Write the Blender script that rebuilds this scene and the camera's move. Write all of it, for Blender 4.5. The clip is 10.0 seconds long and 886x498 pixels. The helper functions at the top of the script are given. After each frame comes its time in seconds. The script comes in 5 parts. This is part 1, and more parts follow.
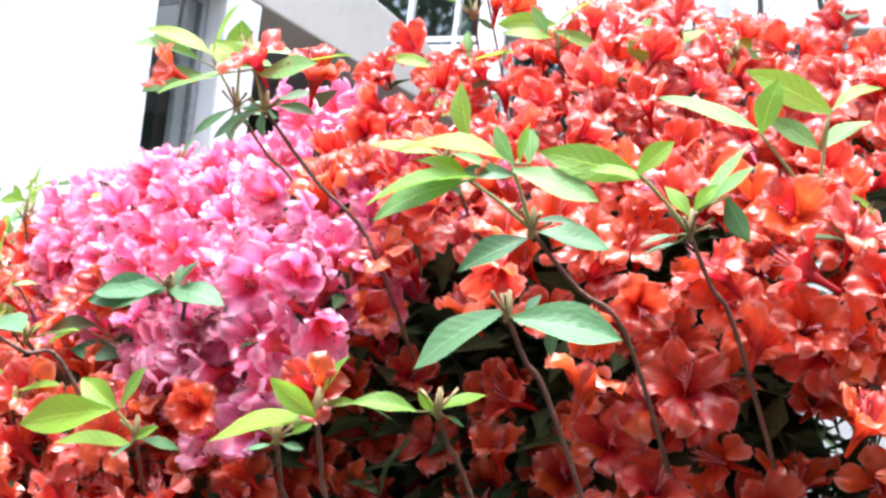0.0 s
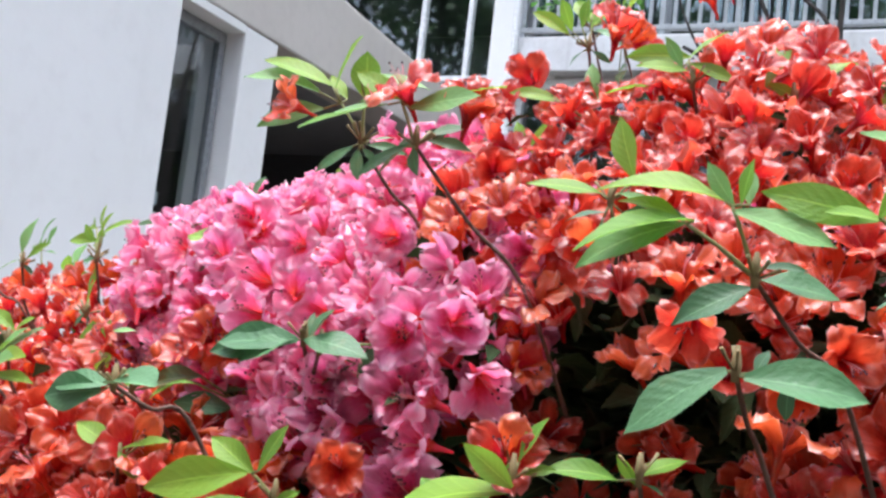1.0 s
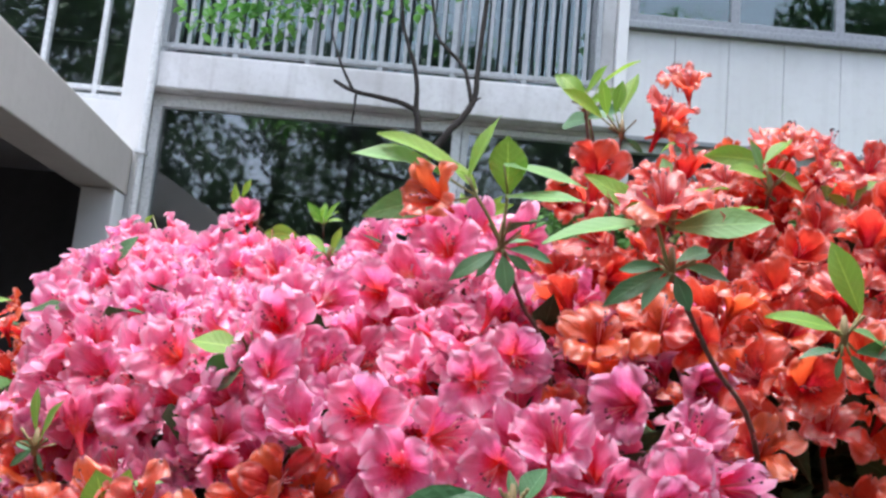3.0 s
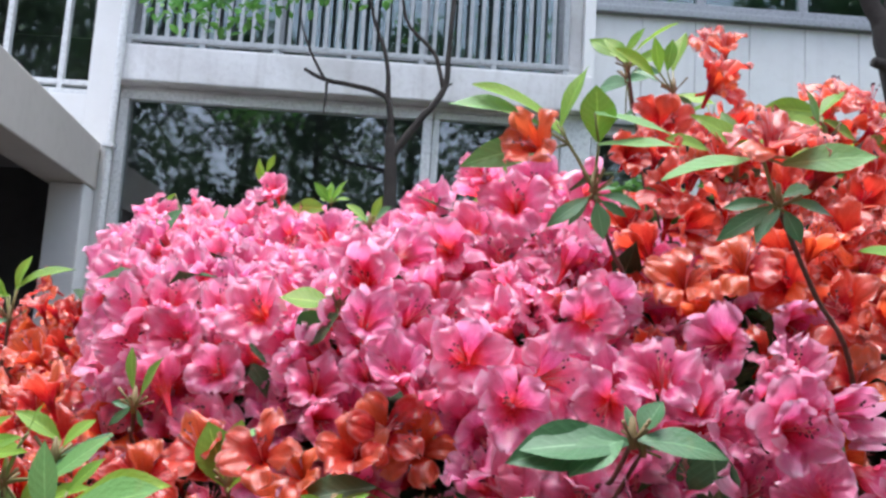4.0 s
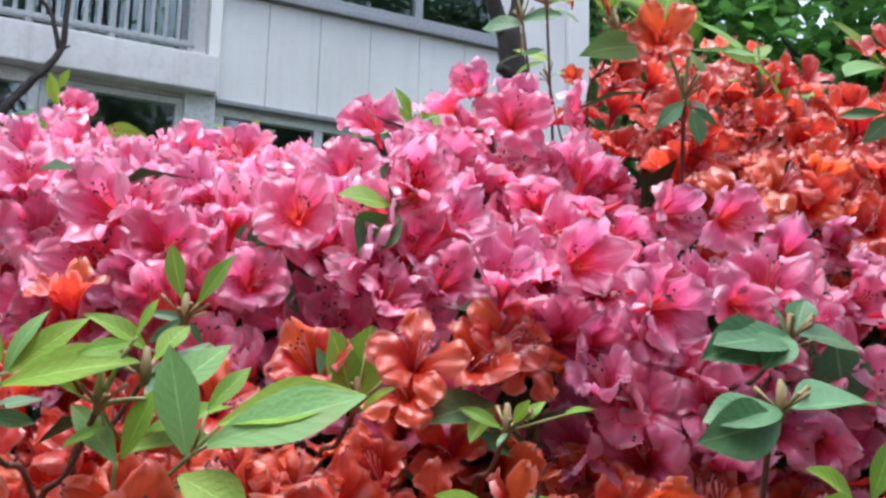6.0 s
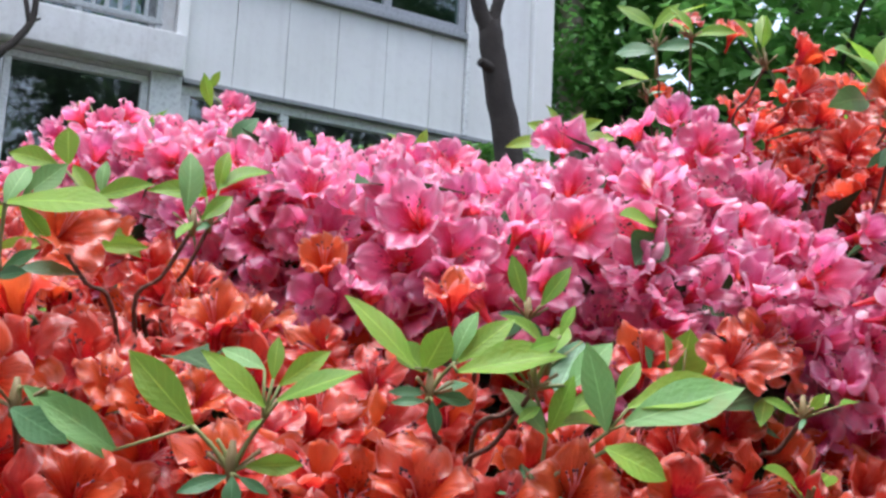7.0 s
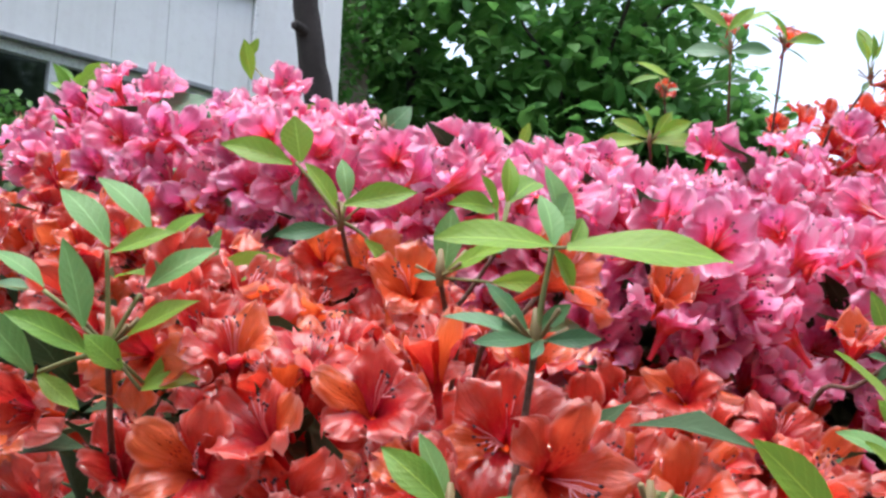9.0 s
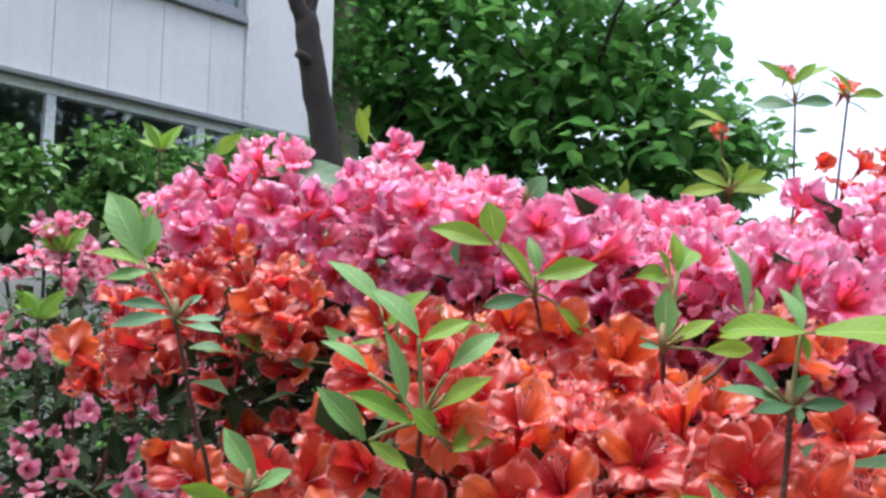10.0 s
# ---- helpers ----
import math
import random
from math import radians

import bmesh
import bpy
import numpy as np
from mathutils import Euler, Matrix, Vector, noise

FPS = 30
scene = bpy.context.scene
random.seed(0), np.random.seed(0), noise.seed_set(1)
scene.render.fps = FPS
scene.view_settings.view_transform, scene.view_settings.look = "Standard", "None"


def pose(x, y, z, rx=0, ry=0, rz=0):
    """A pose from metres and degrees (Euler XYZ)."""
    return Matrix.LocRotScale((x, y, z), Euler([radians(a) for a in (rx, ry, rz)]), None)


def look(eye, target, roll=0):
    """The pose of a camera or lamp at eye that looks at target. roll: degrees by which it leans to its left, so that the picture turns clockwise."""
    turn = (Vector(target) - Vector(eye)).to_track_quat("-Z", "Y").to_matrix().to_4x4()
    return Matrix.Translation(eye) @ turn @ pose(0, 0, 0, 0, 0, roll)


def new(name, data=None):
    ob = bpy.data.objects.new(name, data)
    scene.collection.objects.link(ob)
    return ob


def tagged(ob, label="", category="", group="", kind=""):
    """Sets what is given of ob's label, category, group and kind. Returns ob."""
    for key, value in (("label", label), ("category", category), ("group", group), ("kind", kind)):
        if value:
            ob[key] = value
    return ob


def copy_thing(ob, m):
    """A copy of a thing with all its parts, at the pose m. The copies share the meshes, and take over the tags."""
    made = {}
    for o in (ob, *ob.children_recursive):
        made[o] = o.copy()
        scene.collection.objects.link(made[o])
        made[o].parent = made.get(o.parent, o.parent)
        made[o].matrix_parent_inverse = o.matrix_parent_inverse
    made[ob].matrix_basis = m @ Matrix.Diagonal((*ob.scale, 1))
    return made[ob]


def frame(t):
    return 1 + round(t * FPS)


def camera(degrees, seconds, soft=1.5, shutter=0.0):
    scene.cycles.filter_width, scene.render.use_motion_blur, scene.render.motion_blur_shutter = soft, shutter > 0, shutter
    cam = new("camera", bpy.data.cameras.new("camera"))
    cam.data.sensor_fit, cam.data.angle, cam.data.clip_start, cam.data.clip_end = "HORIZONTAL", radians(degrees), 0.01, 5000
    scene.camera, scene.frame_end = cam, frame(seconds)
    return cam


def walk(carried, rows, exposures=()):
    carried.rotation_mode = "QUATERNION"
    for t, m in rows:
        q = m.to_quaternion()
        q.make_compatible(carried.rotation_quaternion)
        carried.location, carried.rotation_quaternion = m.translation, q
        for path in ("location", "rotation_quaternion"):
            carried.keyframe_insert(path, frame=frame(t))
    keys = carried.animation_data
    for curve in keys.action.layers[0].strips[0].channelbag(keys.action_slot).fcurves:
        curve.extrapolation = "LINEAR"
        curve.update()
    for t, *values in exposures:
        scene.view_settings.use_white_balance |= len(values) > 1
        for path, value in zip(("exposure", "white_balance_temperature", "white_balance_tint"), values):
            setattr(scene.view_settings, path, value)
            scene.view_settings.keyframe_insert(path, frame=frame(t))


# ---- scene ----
cam = camera(49.5, 10.0, soft=2.7)
PATH = [  # seconds, eye, target, roll
    (0, (-0.01, 0.071, 1.267), (-0.787, 1.91, 1.389), 6.4),
    (0.5, (-0.038, 0.055, 1.276), (-0.815, 1.892, 1.42), 6.5),
    (1, (-0.095, 0.077, 1.265), (-0.877, 1.907, 1.466), 6.5),
    (1.5, (-0.179, 0.145, 1.268), (-0.75, 2.039, 1.562), 5.3),
    (2, (-0.246, 0.153, 1.272), (-0.538, 2.101, 1.615), 5.0),
    (2.5, (-0.319, 0.128, 1.288), (-0.38, 2.104, 1.591), 4.8),
    (2.7, (-0.344, 0.119, 1.296), (-0.371, 2.092, 1.622), 4.9),
    (3.8, (-0.416, 0.087, 1.284), (-0.342, 2.06, 1.604), 4.9),
    (4, (-0.429, 0.103, 1.272), (-0.354, 2.077, 1.582), 3.4),
    (4.5, (-0.483, 0.166, 1.245), (-0.313, 2.132, 1.571), 1.9),
    (5, (-0.516, 0.231, 1.238), (-0.101, 2.162, 1.554), 0.5),
    (5.2, (-0.522, 0.245, 1.233), (-0.05, 2.164, 1.543), 1.1),
    (6.3, (-0.69, 0.198, 1.228), (0.276, 1.919, 1.55), 1.8),
    (6.5, (-0.732, 0.2, 1.226), (0.243, 1.921, 1.528), 2.3),
    (7, (-0.803, 0.218, 1.224), (0.189, 1.928, 1.527), 2.7),
    (7.5, (-0.836, 0.266, 1.215), (0.196, 1.949, 1.535), 0.8),
    (8, (-0.874, 0.357, 1.219), (0.316, 1.938, 1.509), 0.5),
    (8.5, (-0.911, 0.402, 1.231), (0.393, 1.899, 1.475), 2.2),
    (9, (-0.973, 0.418, 1.249), (0.427, 1.824, 1.501), 2.1),
    (9.5, (-1.059, 0.435, 1.261), (0.343, 1.837, 1.525), 0.9),
    (10, (-1.094, 0.437, 1.264), (0.323, 1.818, 1.548), 0.3),
]
walk(cam, [(t, look(eye, aim, roll)) for t, eye, aim, roll in PATH],
     exposures=[(0, 2.46, 6000, 12), (0.5, 1.96, 6000, 12), (1, 1.6, 5980, 12), (1.5, 1.44, 5960, 12), (3, 1.42, 5920, 12), (4, 1.33, 5880, 12), (7, 1.24, 5860, 12), (10, 1.24, 5900, 12)])

# ---- light ----
world = bpy.data.worlds.new("sky")
scene.world = world
world.use_nodes = True
wn = world.node_tree
sky = wn.nodes.new("ShaderNodeTexSky")
sky.sky_type = "NISHITA"
sky.sun_disc = False
sky.sun_elevation, sky.sun_rotation = radians(86), radians(-90)
sky.air_density, sky.dust_density, sky.ozone_density = 1.0, 4.0, 1.0
wn.nodes["Background"].inputs["Strength"].default_value = 0.15
veil = wn.nodes.new("ShaderNodeHueSaturation")  # thin bright cloud
veil.inputs["Saturation"].default_value, veil.inputs["Value"].default_value = 0.55, 1.25
wn.links.new(sky.outputs[0], veil.inputs["Color"])
wn.links.new(veil.outputs[0], wn.nodes["Background"].inputs["Color"])
sun = new("sun", bpy.data.lights.new("sun", "SUN"))
sun.data.energy, sun.data.angle, sun.data.color = 1.5, radians(45), (1.0, 0.97, 0.92)
sun.matrix_world = look((0, 0, 0), (0.06, 0.0, -1.0))


# ---- materials ----
def material(name, colour, rough=0.6):
    m = bpy.data.materials.new(name)
    m.use_nodes = True
    b = m.node_tree.nodes["Principled BSDF"]
    b.inputs["Base Color"].default_value = (*colour, 1)
    b.inputs["Roughness"].default_value = rough
    return m, m.node_tree.nodes, m.node_tree.links, b


def mix_colour(n, l, a, b, fac, mode="MIX"):
    """A colour mix; a and b are colours or sockets, fac a number or a socket."""
    x = n.new("ShaderNodeMix")
    x.data_type, x.blend_type = "RGBA", mode
    for i, v in ((6, a), (7, b), (0, fac)):
        if isinstance(v, bpy.types.NodeSocket):
            l.new(v, x.inputs[i])
        else:
            x.inputs[i].default_value = (*v, 1) if i else v
    return x.outputs[2]


def noise_tex(n, l, scale, detail=4.0, vec=None, rough=0.55):
    x = n.new("ShaderNodeTexNoise")
    x.inputs["Scale"].default_value, x.inputs["Detail"].default_value, x.inputs["Roughness"].default_value = scale, detail, rough
    if vec:
        l.new(vec, x.inputs["Vector"])
    return x.outputs["Fac"]


def ramp(n, l, fac, lo, hi):
    x = n.new("ShaderNodeMapRange")
    x.inputs[1].default_value, x.inputs[2].default_value = lo, hi
    l.new(fac, x.inputs[0])
    return x.outputs[0]


def maths(n, l, op, a, b=0.0):
    x = n.new("ShaderNodeMath")
    x.operation = op
    for i, v in ((0, a), (1, b)):
        if isinstance(v, bpy.types.NodeSocket):
            l.new(v, x.inputs[i])
        else:
            x.inputs[i].default_value = v
    return x.outputs[0]


def bump(n, l, b, height, strength, dist):
    x = n.new("ShaderNodeBump")
    x.inputs["Strength"].default_value, x.inputs["Distance"].default_value = strength, dist
    l.new(height, x.inputs["Height"])
    l.new(x.outputs[0], b.inputs["Normal"])
    return x.outputs[0]


def world_pos(n):
    return n.new("ShaderNodeNewGeometry").outputs["Position"]


def add_translucent(m, n, l, b, colour, share, normal=None):
    """Thin tissue: part of the light goes through."""
    t = n.new("ShaderNodeBsdfTranslucent")
    mix = n.new("ShaderNodeMixShader")
    mix.inputs[0].default_value = share
    l.new(colour, t.inputs["Color"])
    if normal:
        l.new(normal, t.inputs["Normal"])
    l.new(b.outputs[0], mix.inputs[1])
    l.new(t.outputs[0], mix.inputs[2])
    l.new(mix.outputs[0], n["Material Output"].inputs["Surface"])


def petal_material(name, body, tip, throat, spots):
    m, n, l, b = material(name, body, 0.24)
    uv = n.new("ShaderNodeUVMap")
    uv.uv_map = "petal"
    sep = n.new("ShaderNodeSeparateXYZ")
    l.new(uv.outputs[0], sep.inputs[0])
    u, v = sep.outputs[0], sep.outputs[1]
    mark = n.new("ShaderNodeUVMap")
    mark.uv_map = "mark"
    ms = n.new("ShaderNodeSeparateXYZ")
    l.new(mark.outputs[0], ms.inputs[0])
    info = n.new("ShaderNodeObjectInfo").outputs["Random"]
    isle = n.new("ShaderNodeNewGeometry").outputs["Random Per Island"]
    c = mix_colour(n, l, throat, body, ramp(n, l, u, 0.2, 0.62))
    # petals pale towards the tip; part of it is painted edge glare
    c = mix_colour(n, l, c, tip, maths(n, l, "MULTIPLY", ramp(n, l, u, 0.5, 1.05), 0.75))
    rnd = maths(n, l, "FRACT", maths(n, l, "ADD", info, maths(n, l, "MULTIPLY", isle, 0.37)))
    hsv = n.new("ShaderNodeHueSaturation")
    l.new(c, hsv.inputs["Color"])
    l.new(maths(n, l, "ADD", maths(n, l, "MULTIPLY", rnd, 0.022), 0.489), hsv.inputs["Hue"])
    l.new(maths(n, l, "ADD", maths(n, l, "MULTIPLY", rnd, 0.25), 0.85), hsv.inputs["Value"])
    c = hsv.outputs[0]
    vein = maths(n, l, "ABSOLUTE", maths(n, l, "SINE", maths(n, l, "MULTIPLY", v, 28.0)))
    c = mix_colour(n, l, c, throat, maths(n, l, "MULTIPLY", ramp(n, l, vein, 0.3, 0.0), 0.05))
    mott = noise_tex(n, l, 7.0, 5.0, uv.outputs[0], 0.65)
    c = mix_colour(n, l, c, tip, maths(n, l, "MULTIPLY", ramp(n, l, mott, 0.5, 0.8), 0.4))
    c = mix_colour(n, l, c, throat, maths(n, l, "MULTIPLY", ramp(n, l, mott, 0.48, 0.2), 0.25))
    # near-white rim: pale petal edge plus glare put into the colour
    rim = maths(n, l, "MAXIMUM", ramp(n, l, u, 0.90, 1.0), ramp(n, l, maths(n, l, "ABSOLUTE", maths(n, l, "SUBTRACT", v, 0.5)), 0.40, 0.5))
    c = mix_colour(n, l, c, tuple(0.5 + 0.5 * k for k in tip), maths(n, l, "MULTIPLY", maths(n, l, "MULTIPLY", rim, ramp(n, l, u, 0.55, 0.8)), 0.38))
    # dark flecks on the upper petal, near the throat
    vor = n.new("ShaderNodeTexVoronoi")
    vor.inputs["Scale"].default_value = 11.0
    l.new(uv.outputs[0], vor.inputs["Vector"])
    dots = maths(n, l, "LESS_THAN", vor.outputs["Distance"], 0.28)
    zone = maths(n, l, "MULTIPLY", ramp(n, l, u, 0.75, 0.6), ramp(n, l, maths(n, l, "ABSOLUTE", maths(n, l, "SUBTRACT", v, 0.5)), 0.42, 0.3))
    dots = maths(n, l, "MULTIPLY", maths(n, l, "MULTIPLY", dots, zone), ms.outputs[0])
    c = mix_colour(n, l, c, spots, maths(n, l, "MULTIPLY", dots, 0.8))
    l.new(c, b.inputs["Base Color"])
    b.inputs["Specular IOR Level"].default_value = 0.5
    b.inputs["Coat Weight"].default_value = 0.75
    b.inputs["Coat IOR"].default_value = 1.6
    b.inputs["Coat Roughness"].default_value = 0.12
    # soft crinkles that run from throat to rim
    mp = n.new("ShaderNodeMapping")
    mp.inputs["Scale"].default_value = (3.0, 9.0, 1.0)
    l.new(uv.outputs[0], mp.inputs["Vector"])
    jog = n.new("ShaderNodeCombineXYZ")
    l.new(maths(n, l, "MULTIPLY", rnd, 40.0), jog.inputs[2])
    l.new(jog.outputs[0], mp.inputs["Location"])
    nz = maths(n, l, "ADD", noise_tex(n, l, 1.0, 5.0, mp.outputs[0], 0.6), maths(n, l, "MULTIPLY", vein, 0.03))
    nm = bump(n, l, b, nz, 0.7, 0.0024)
    add_translucent(m, n, l, b, c, 0.53, nm)
    return m


def leaf_material(name, young, old, share, rough=0.42):
    m, n, l, b = material(name, young, rough)
    uv = n.new("ShaderNodeUVMap")
    uv.uv_map = "petal"
    sep = n.new("ShaderNodeSeparateXYZ")
    l.new(uv.outputs[0], sep.inputs[0])
    u, v = sep.outputs[0], sep.outputs[1]
    info = n.new("ShaderNodeObjectInfo").outputs["Random"]
    isle = n.new("ShaderNodeNewGeometry").outputs["Random Per Island"]
    rnd = maths(n, l, "FRACT", maths(n, l, "ADD", info, isle))
    c = mix_colour(n, l, young, old, rnd)
    side = maths(n, l, "ABSOLUTE", maths(n, l, "SUBTRACT", v, 0.5))
    ribs = maths(n, l, "SINE", maths(n, l, "MULTIPLY", maths(n, l, "SUBTRACT", u, maths(n, l, "MULTIPLY", side, 0.45)), 50.0))
    lines = maths(n, l, "MULTIPLY", ramp(n, l, ribs, 0.75, 1.0), 0.10)
    mid = ramp(n, l, side, 0.035, 0.01)
    c = mix_colour(n, l, c, tuple(min(1.0, 1.7 * k + 0.04) for k in young), maths(n, l, "MAXIMUM", lines, maths(n, l, "MULTIPLY", mid, 0.55)))
    c = mix_colour(n, l, c, (0.30, 0.27, 0.08), maths(n, l, "MULTIPLY", ramp(n, l, noise_tex(n, l, 60.0, 3.0, world_pos(n)), 0.62, 0.8), 0.35))
    l.new(c, b.inputs["Base Color"])
    b.inputs["Specular IOR Level"].default_value = 0.38
    b.inputs["Sheen Weight"].default_value = 0.05
    b.inputs["Sheen Tint"].default_value = (0.8, 0.95, 0.85, 1)
    h = maths(n, l, "ADD", maths(n, l, "MULTIPLY", ribs, 0.12), noise_tex(n, l, 14.0, 3.0, uv.outputs[0]))
    nm = bump(n, l, b, h, 0.22, 0.002)
    add_translucent(m, n, l, b, c, share, nm)
    return m


def surface_material(name, colour, dark, rough, scale, amount, relief=0.2, streak=0.0):
    """Paint, concrete, bark: colour with stains at two scales and fine relief."""
    m, n, l, b = material(name, colour, rough)
    p = world_pos(n)
    big = ramp(n, l, noise_tex(n, l, scale, 5.0, p), 0.42, 0.72)
    fine = noise_tex(n, l, scale * 14, 4.0, p)
    c = mix_colour(n, l, colour, dark, maths(n, l, "MULTIPLY", big, amount))
    c = mix_colour(n, l, c, dark, maths(n, l, "MULTIPLY", ramp(n, l, fine, 0.5, 0.8), amount * 0.6))
    if streak:
        mp = n.new("ShaderNodeMapping")
        mp.inputs["Scale"].default_value = (9.0, 9.0, 0.5)
        l.new(p, mp.inputs["Vector"])
        runs = ramp(n, l, noise_tex(n, l, 1.0, 5.0, mp.outputs[0]), 0.52, 0.75)
        c = mix_colour(n, l, c, dark, maths(n, l, "MULTIPLY", runs, streak))
    l.new(c, b.inputs["Base Color"])
    l.new(maths(n, l, "ADD", maths(n, l, "MULTIPLY", fine, 0.2), rough - 0.1), b.inputs["Roughness"])
    bump(n, l, b, fine, relief, 0.01)
    return m


def plain(name, colour, rough=0.5, metal=0.0):
    m, n, l, b = material(name, colour, rough)
    b.inputs["Metallic"].default_value = metal
    f = noise_tex(n, l, 40.0, 3.0, world_pos(n))
    l.new(mix_colour(n, l, colour, tuple(0.7 * k for k in colour), ramp(n, l, f, 0.45, 0.75)), b.inputs["Base Color"])
    return m


def glass_material(name, tint):
    m, n, l, b = material(name, tint, 0.02)
    b.inputs["Transmission Weight"].default_value = 1.0
    b.inputs["IOR"].default_value = 2.0
    bump(n, l, b, noise_tex(n, l, 1.2, 1.0, world_pos(n)), 0.004, 0.02)
    return m


PINK = petal_material("pink_petal", (0.92, 0.112, 0.335), (0.95, 0.53, 0.72), (0.80, 0.05, 0.06), (0.20, 0.0, 0.04))
ORANGE = petal_material("orange_petal", (0.76, 0.066, 0.019), (0.87, 0.18, 0.085), (0.52, 0.013, 0.011), (0.30, 0.0, 0.01))
PALE = petal_material("pale_pink_petal", (0.86, 0.22, 0.36), (0.90, 0.42, 0.54), (0.6, 0.04, 0.1), (0.25, 0.0, 0.05))
FILAMENT = plain("filament", (0.86, 0.30, 0.32), 0.5)
ANTHER = plain("anther", (0.05, 0.012, 0.02), 0.7)
YOUNG = leaf_material("young_leaf", (0.27, 0.46, 0.045), (0.17, 0.36, 0.045), 0.5, 0.45)
PALE_LEAF = leaf_material("downy_young_leaf", (0.21, 0.41, 0.13), (0.16, 0.34, 0.09), 0.42, 0.5)
MATURE = leaf_material("mature_leaf", (0.12, 0.27, 0.11), (0.07, 0.17, 0.07), 0.25, 0.38)
# leaf green darkened and dulled so the bush interior reads as shade
INNER_LEAF = leaf_material("leaf_darkened_for_shade", (0.045, 0.085, 0.03), (0.03, 0.055, 0.02), 0.12, 0.75)
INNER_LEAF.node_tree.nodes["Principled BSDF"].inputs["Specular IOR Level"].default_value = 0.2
DARK_LEAF = leaf_material("dark_tree_leaf", (0.045, 0.095, 0.04), (0.075, 0.14, 0.055), 0.3, 0.5)
TREE_LEAF = leaf_material("tree_leaf", (0.085, 0.24, 0.05), (0.15, 0.33, 0.07), 0.5, 0.45)
HEDGE_LEAF = leaf_material("hedge_leaf", (0.09, 0.22, 0.05), (0.14, 0.29, 0.06), 0.25, 0.4)
TWIG = surface_material("twig_bark", (0.16, 0.075, 0.05), (0.05, 0.03, 0.02), 0.75, 30.0, 0.6, 0.5)
GREEN_STEM = plain("green_stem", (0.24, 0.24, 0.08), 0.55)
BUD = plain("bud_scale", (0.24, 0.17, 0.07), 0.6)
BARK = surface_material("tree_bark", (0.05, 0.04, 0.034), (0.025, 0.02, 0.016), 0.85, 9.0, 0.8, 0.9)
PALE_BARK = surface_material("pale_bark", (0.36, 0.30, 0.24), (0.14, 0.11, 0.08), 0.85, 6.0, 0.7, 0.7)
SOIL = surface_material("soil", (0.07, 0.05, 0.035), (0.03, 0.022, 0.015), 0.95, 9.0, 0.7, 0.9)
PAVING = surface_material("pale_paving", (0.24, 0.24, 0.235), (0.14, 0.14, 0.135), 0.85, 0.8, 0.5, 0.3)
WHITE_WALL = surface_material("white_painted_wall", (0.80, 0.80, 0.78), (0.64, 0.63, 0.60), 0.75, 0.9, 0.35, 0.12, 0.12)
PANEL = surface_material("white_cladding_panel", (0.74, 0.745, 0.735), (0.48, 0.47, 0.45), 0.6, 1.2, 0.3, 0.12, 0.22)
CONCRETE = surface_material("weathered_painted_concrete", (0.76, 0.76, 0.76), (0.34, 0.32, 0.30), 0.8, 1.6, 0.45, 0.25, 0.4)
CANOPY = surface_material("beige_painted_concrete", (0.56, 0.52, 0.47), (0.40, 0.37, 0.33), 0.8, 1.0, 0.4, 0.2, 0.15)
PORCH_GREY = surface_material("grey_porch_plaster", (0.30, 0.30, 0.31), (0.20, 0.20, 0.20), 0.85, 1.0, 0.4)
# near-black wall colour that carries the dimness of entrance and rooms
SHADE_WALL = surface_material("wall_darkened_for_shade", (0.075, 0.075, 0.078), (0.04, 0.04, 0.04), 0.85, 1.0, 0.4)
FRAME_WHITE = plain("white_window_frame", (0.74, 0.75, 0.74), 0.4)
FRAME_GREY = plain("grey_aluminium_frame", (0.32, 0.33, 0.34), 0.4, 0.5)
RAIL_GREY = plain("grey_painted_steel", (0.42, 0.44, 0.45), 0.45, 0.2)
GLASS = glass_material("window_glass", (0.86, 0.93, 0.93))
GREEN_GLASS = glass_material("green_window_glass", (0.45, 0.72, 0.68))
GRILLE = plain("white_plastic_grille", (0.7, 0.72, 0.72), 0.5)

# ---- building helpers ----
PLACE = {}


def put(ob, parent, m):
    """Set ob under parent at the world pose m."""
    PLACE[ob] = m
    if parent:
        ob.parent = parent
        m = PLACE[parent].inverted() @ m
    ob.matrix_basis = m
    return ob


def thing(name, at, label, category, group="", kind=""):
    return tagged(put(new(name), None, Matrix.Translation(at)), label, category, group, kind)


def mesh_of(name, verts, faces, mats, index=None, uv=None, mark=None, smooth=True):
    me = bpy.data.meshes.new(name)
    me.from_pydata(verts, [], faces)
    for m in mats:
        me.materials.append(m)
    if index is not None:
        me.polygons.foreach_set("material_index", index)
    if uv is not None:
        vi = np.empty(len(me.loops), dtype=np.int32)
        me.loops.foreach_get("vertex_index", vi)
        for key, data in (("petal", uv), ("mark", mark)):
            if data is not None:
                me.uv_layers.new(name=key).data.foreach_set("uv", np.asarray(data, dtype=np.float32)[vi].ravel())
    me.polygons.foreach_set("use_smooth", [smooth] * len(me.polygons))
    me.update()
    return me


def part(name, bm, mat, parent, label="", bevel=0.0):
    """One mesh object under a thing or a part; bm in world places."""
    if bevel:
        bmesh.ops.bevel(bm, geom=bm.edges[:], offset=bevel, segments=2, profile=0.6, affect="EDGES")
    me = bpy.data.meshes.new(name)
    bm.to_mesh(me)
    bm.free()
    me.materials.append(mat)
    ob = new(name, me)
    put(ob, parent, Matrix.Identity(4)) if parent else put(ob, None, Matrix.Identity(4))
    return tagged(ob, label)


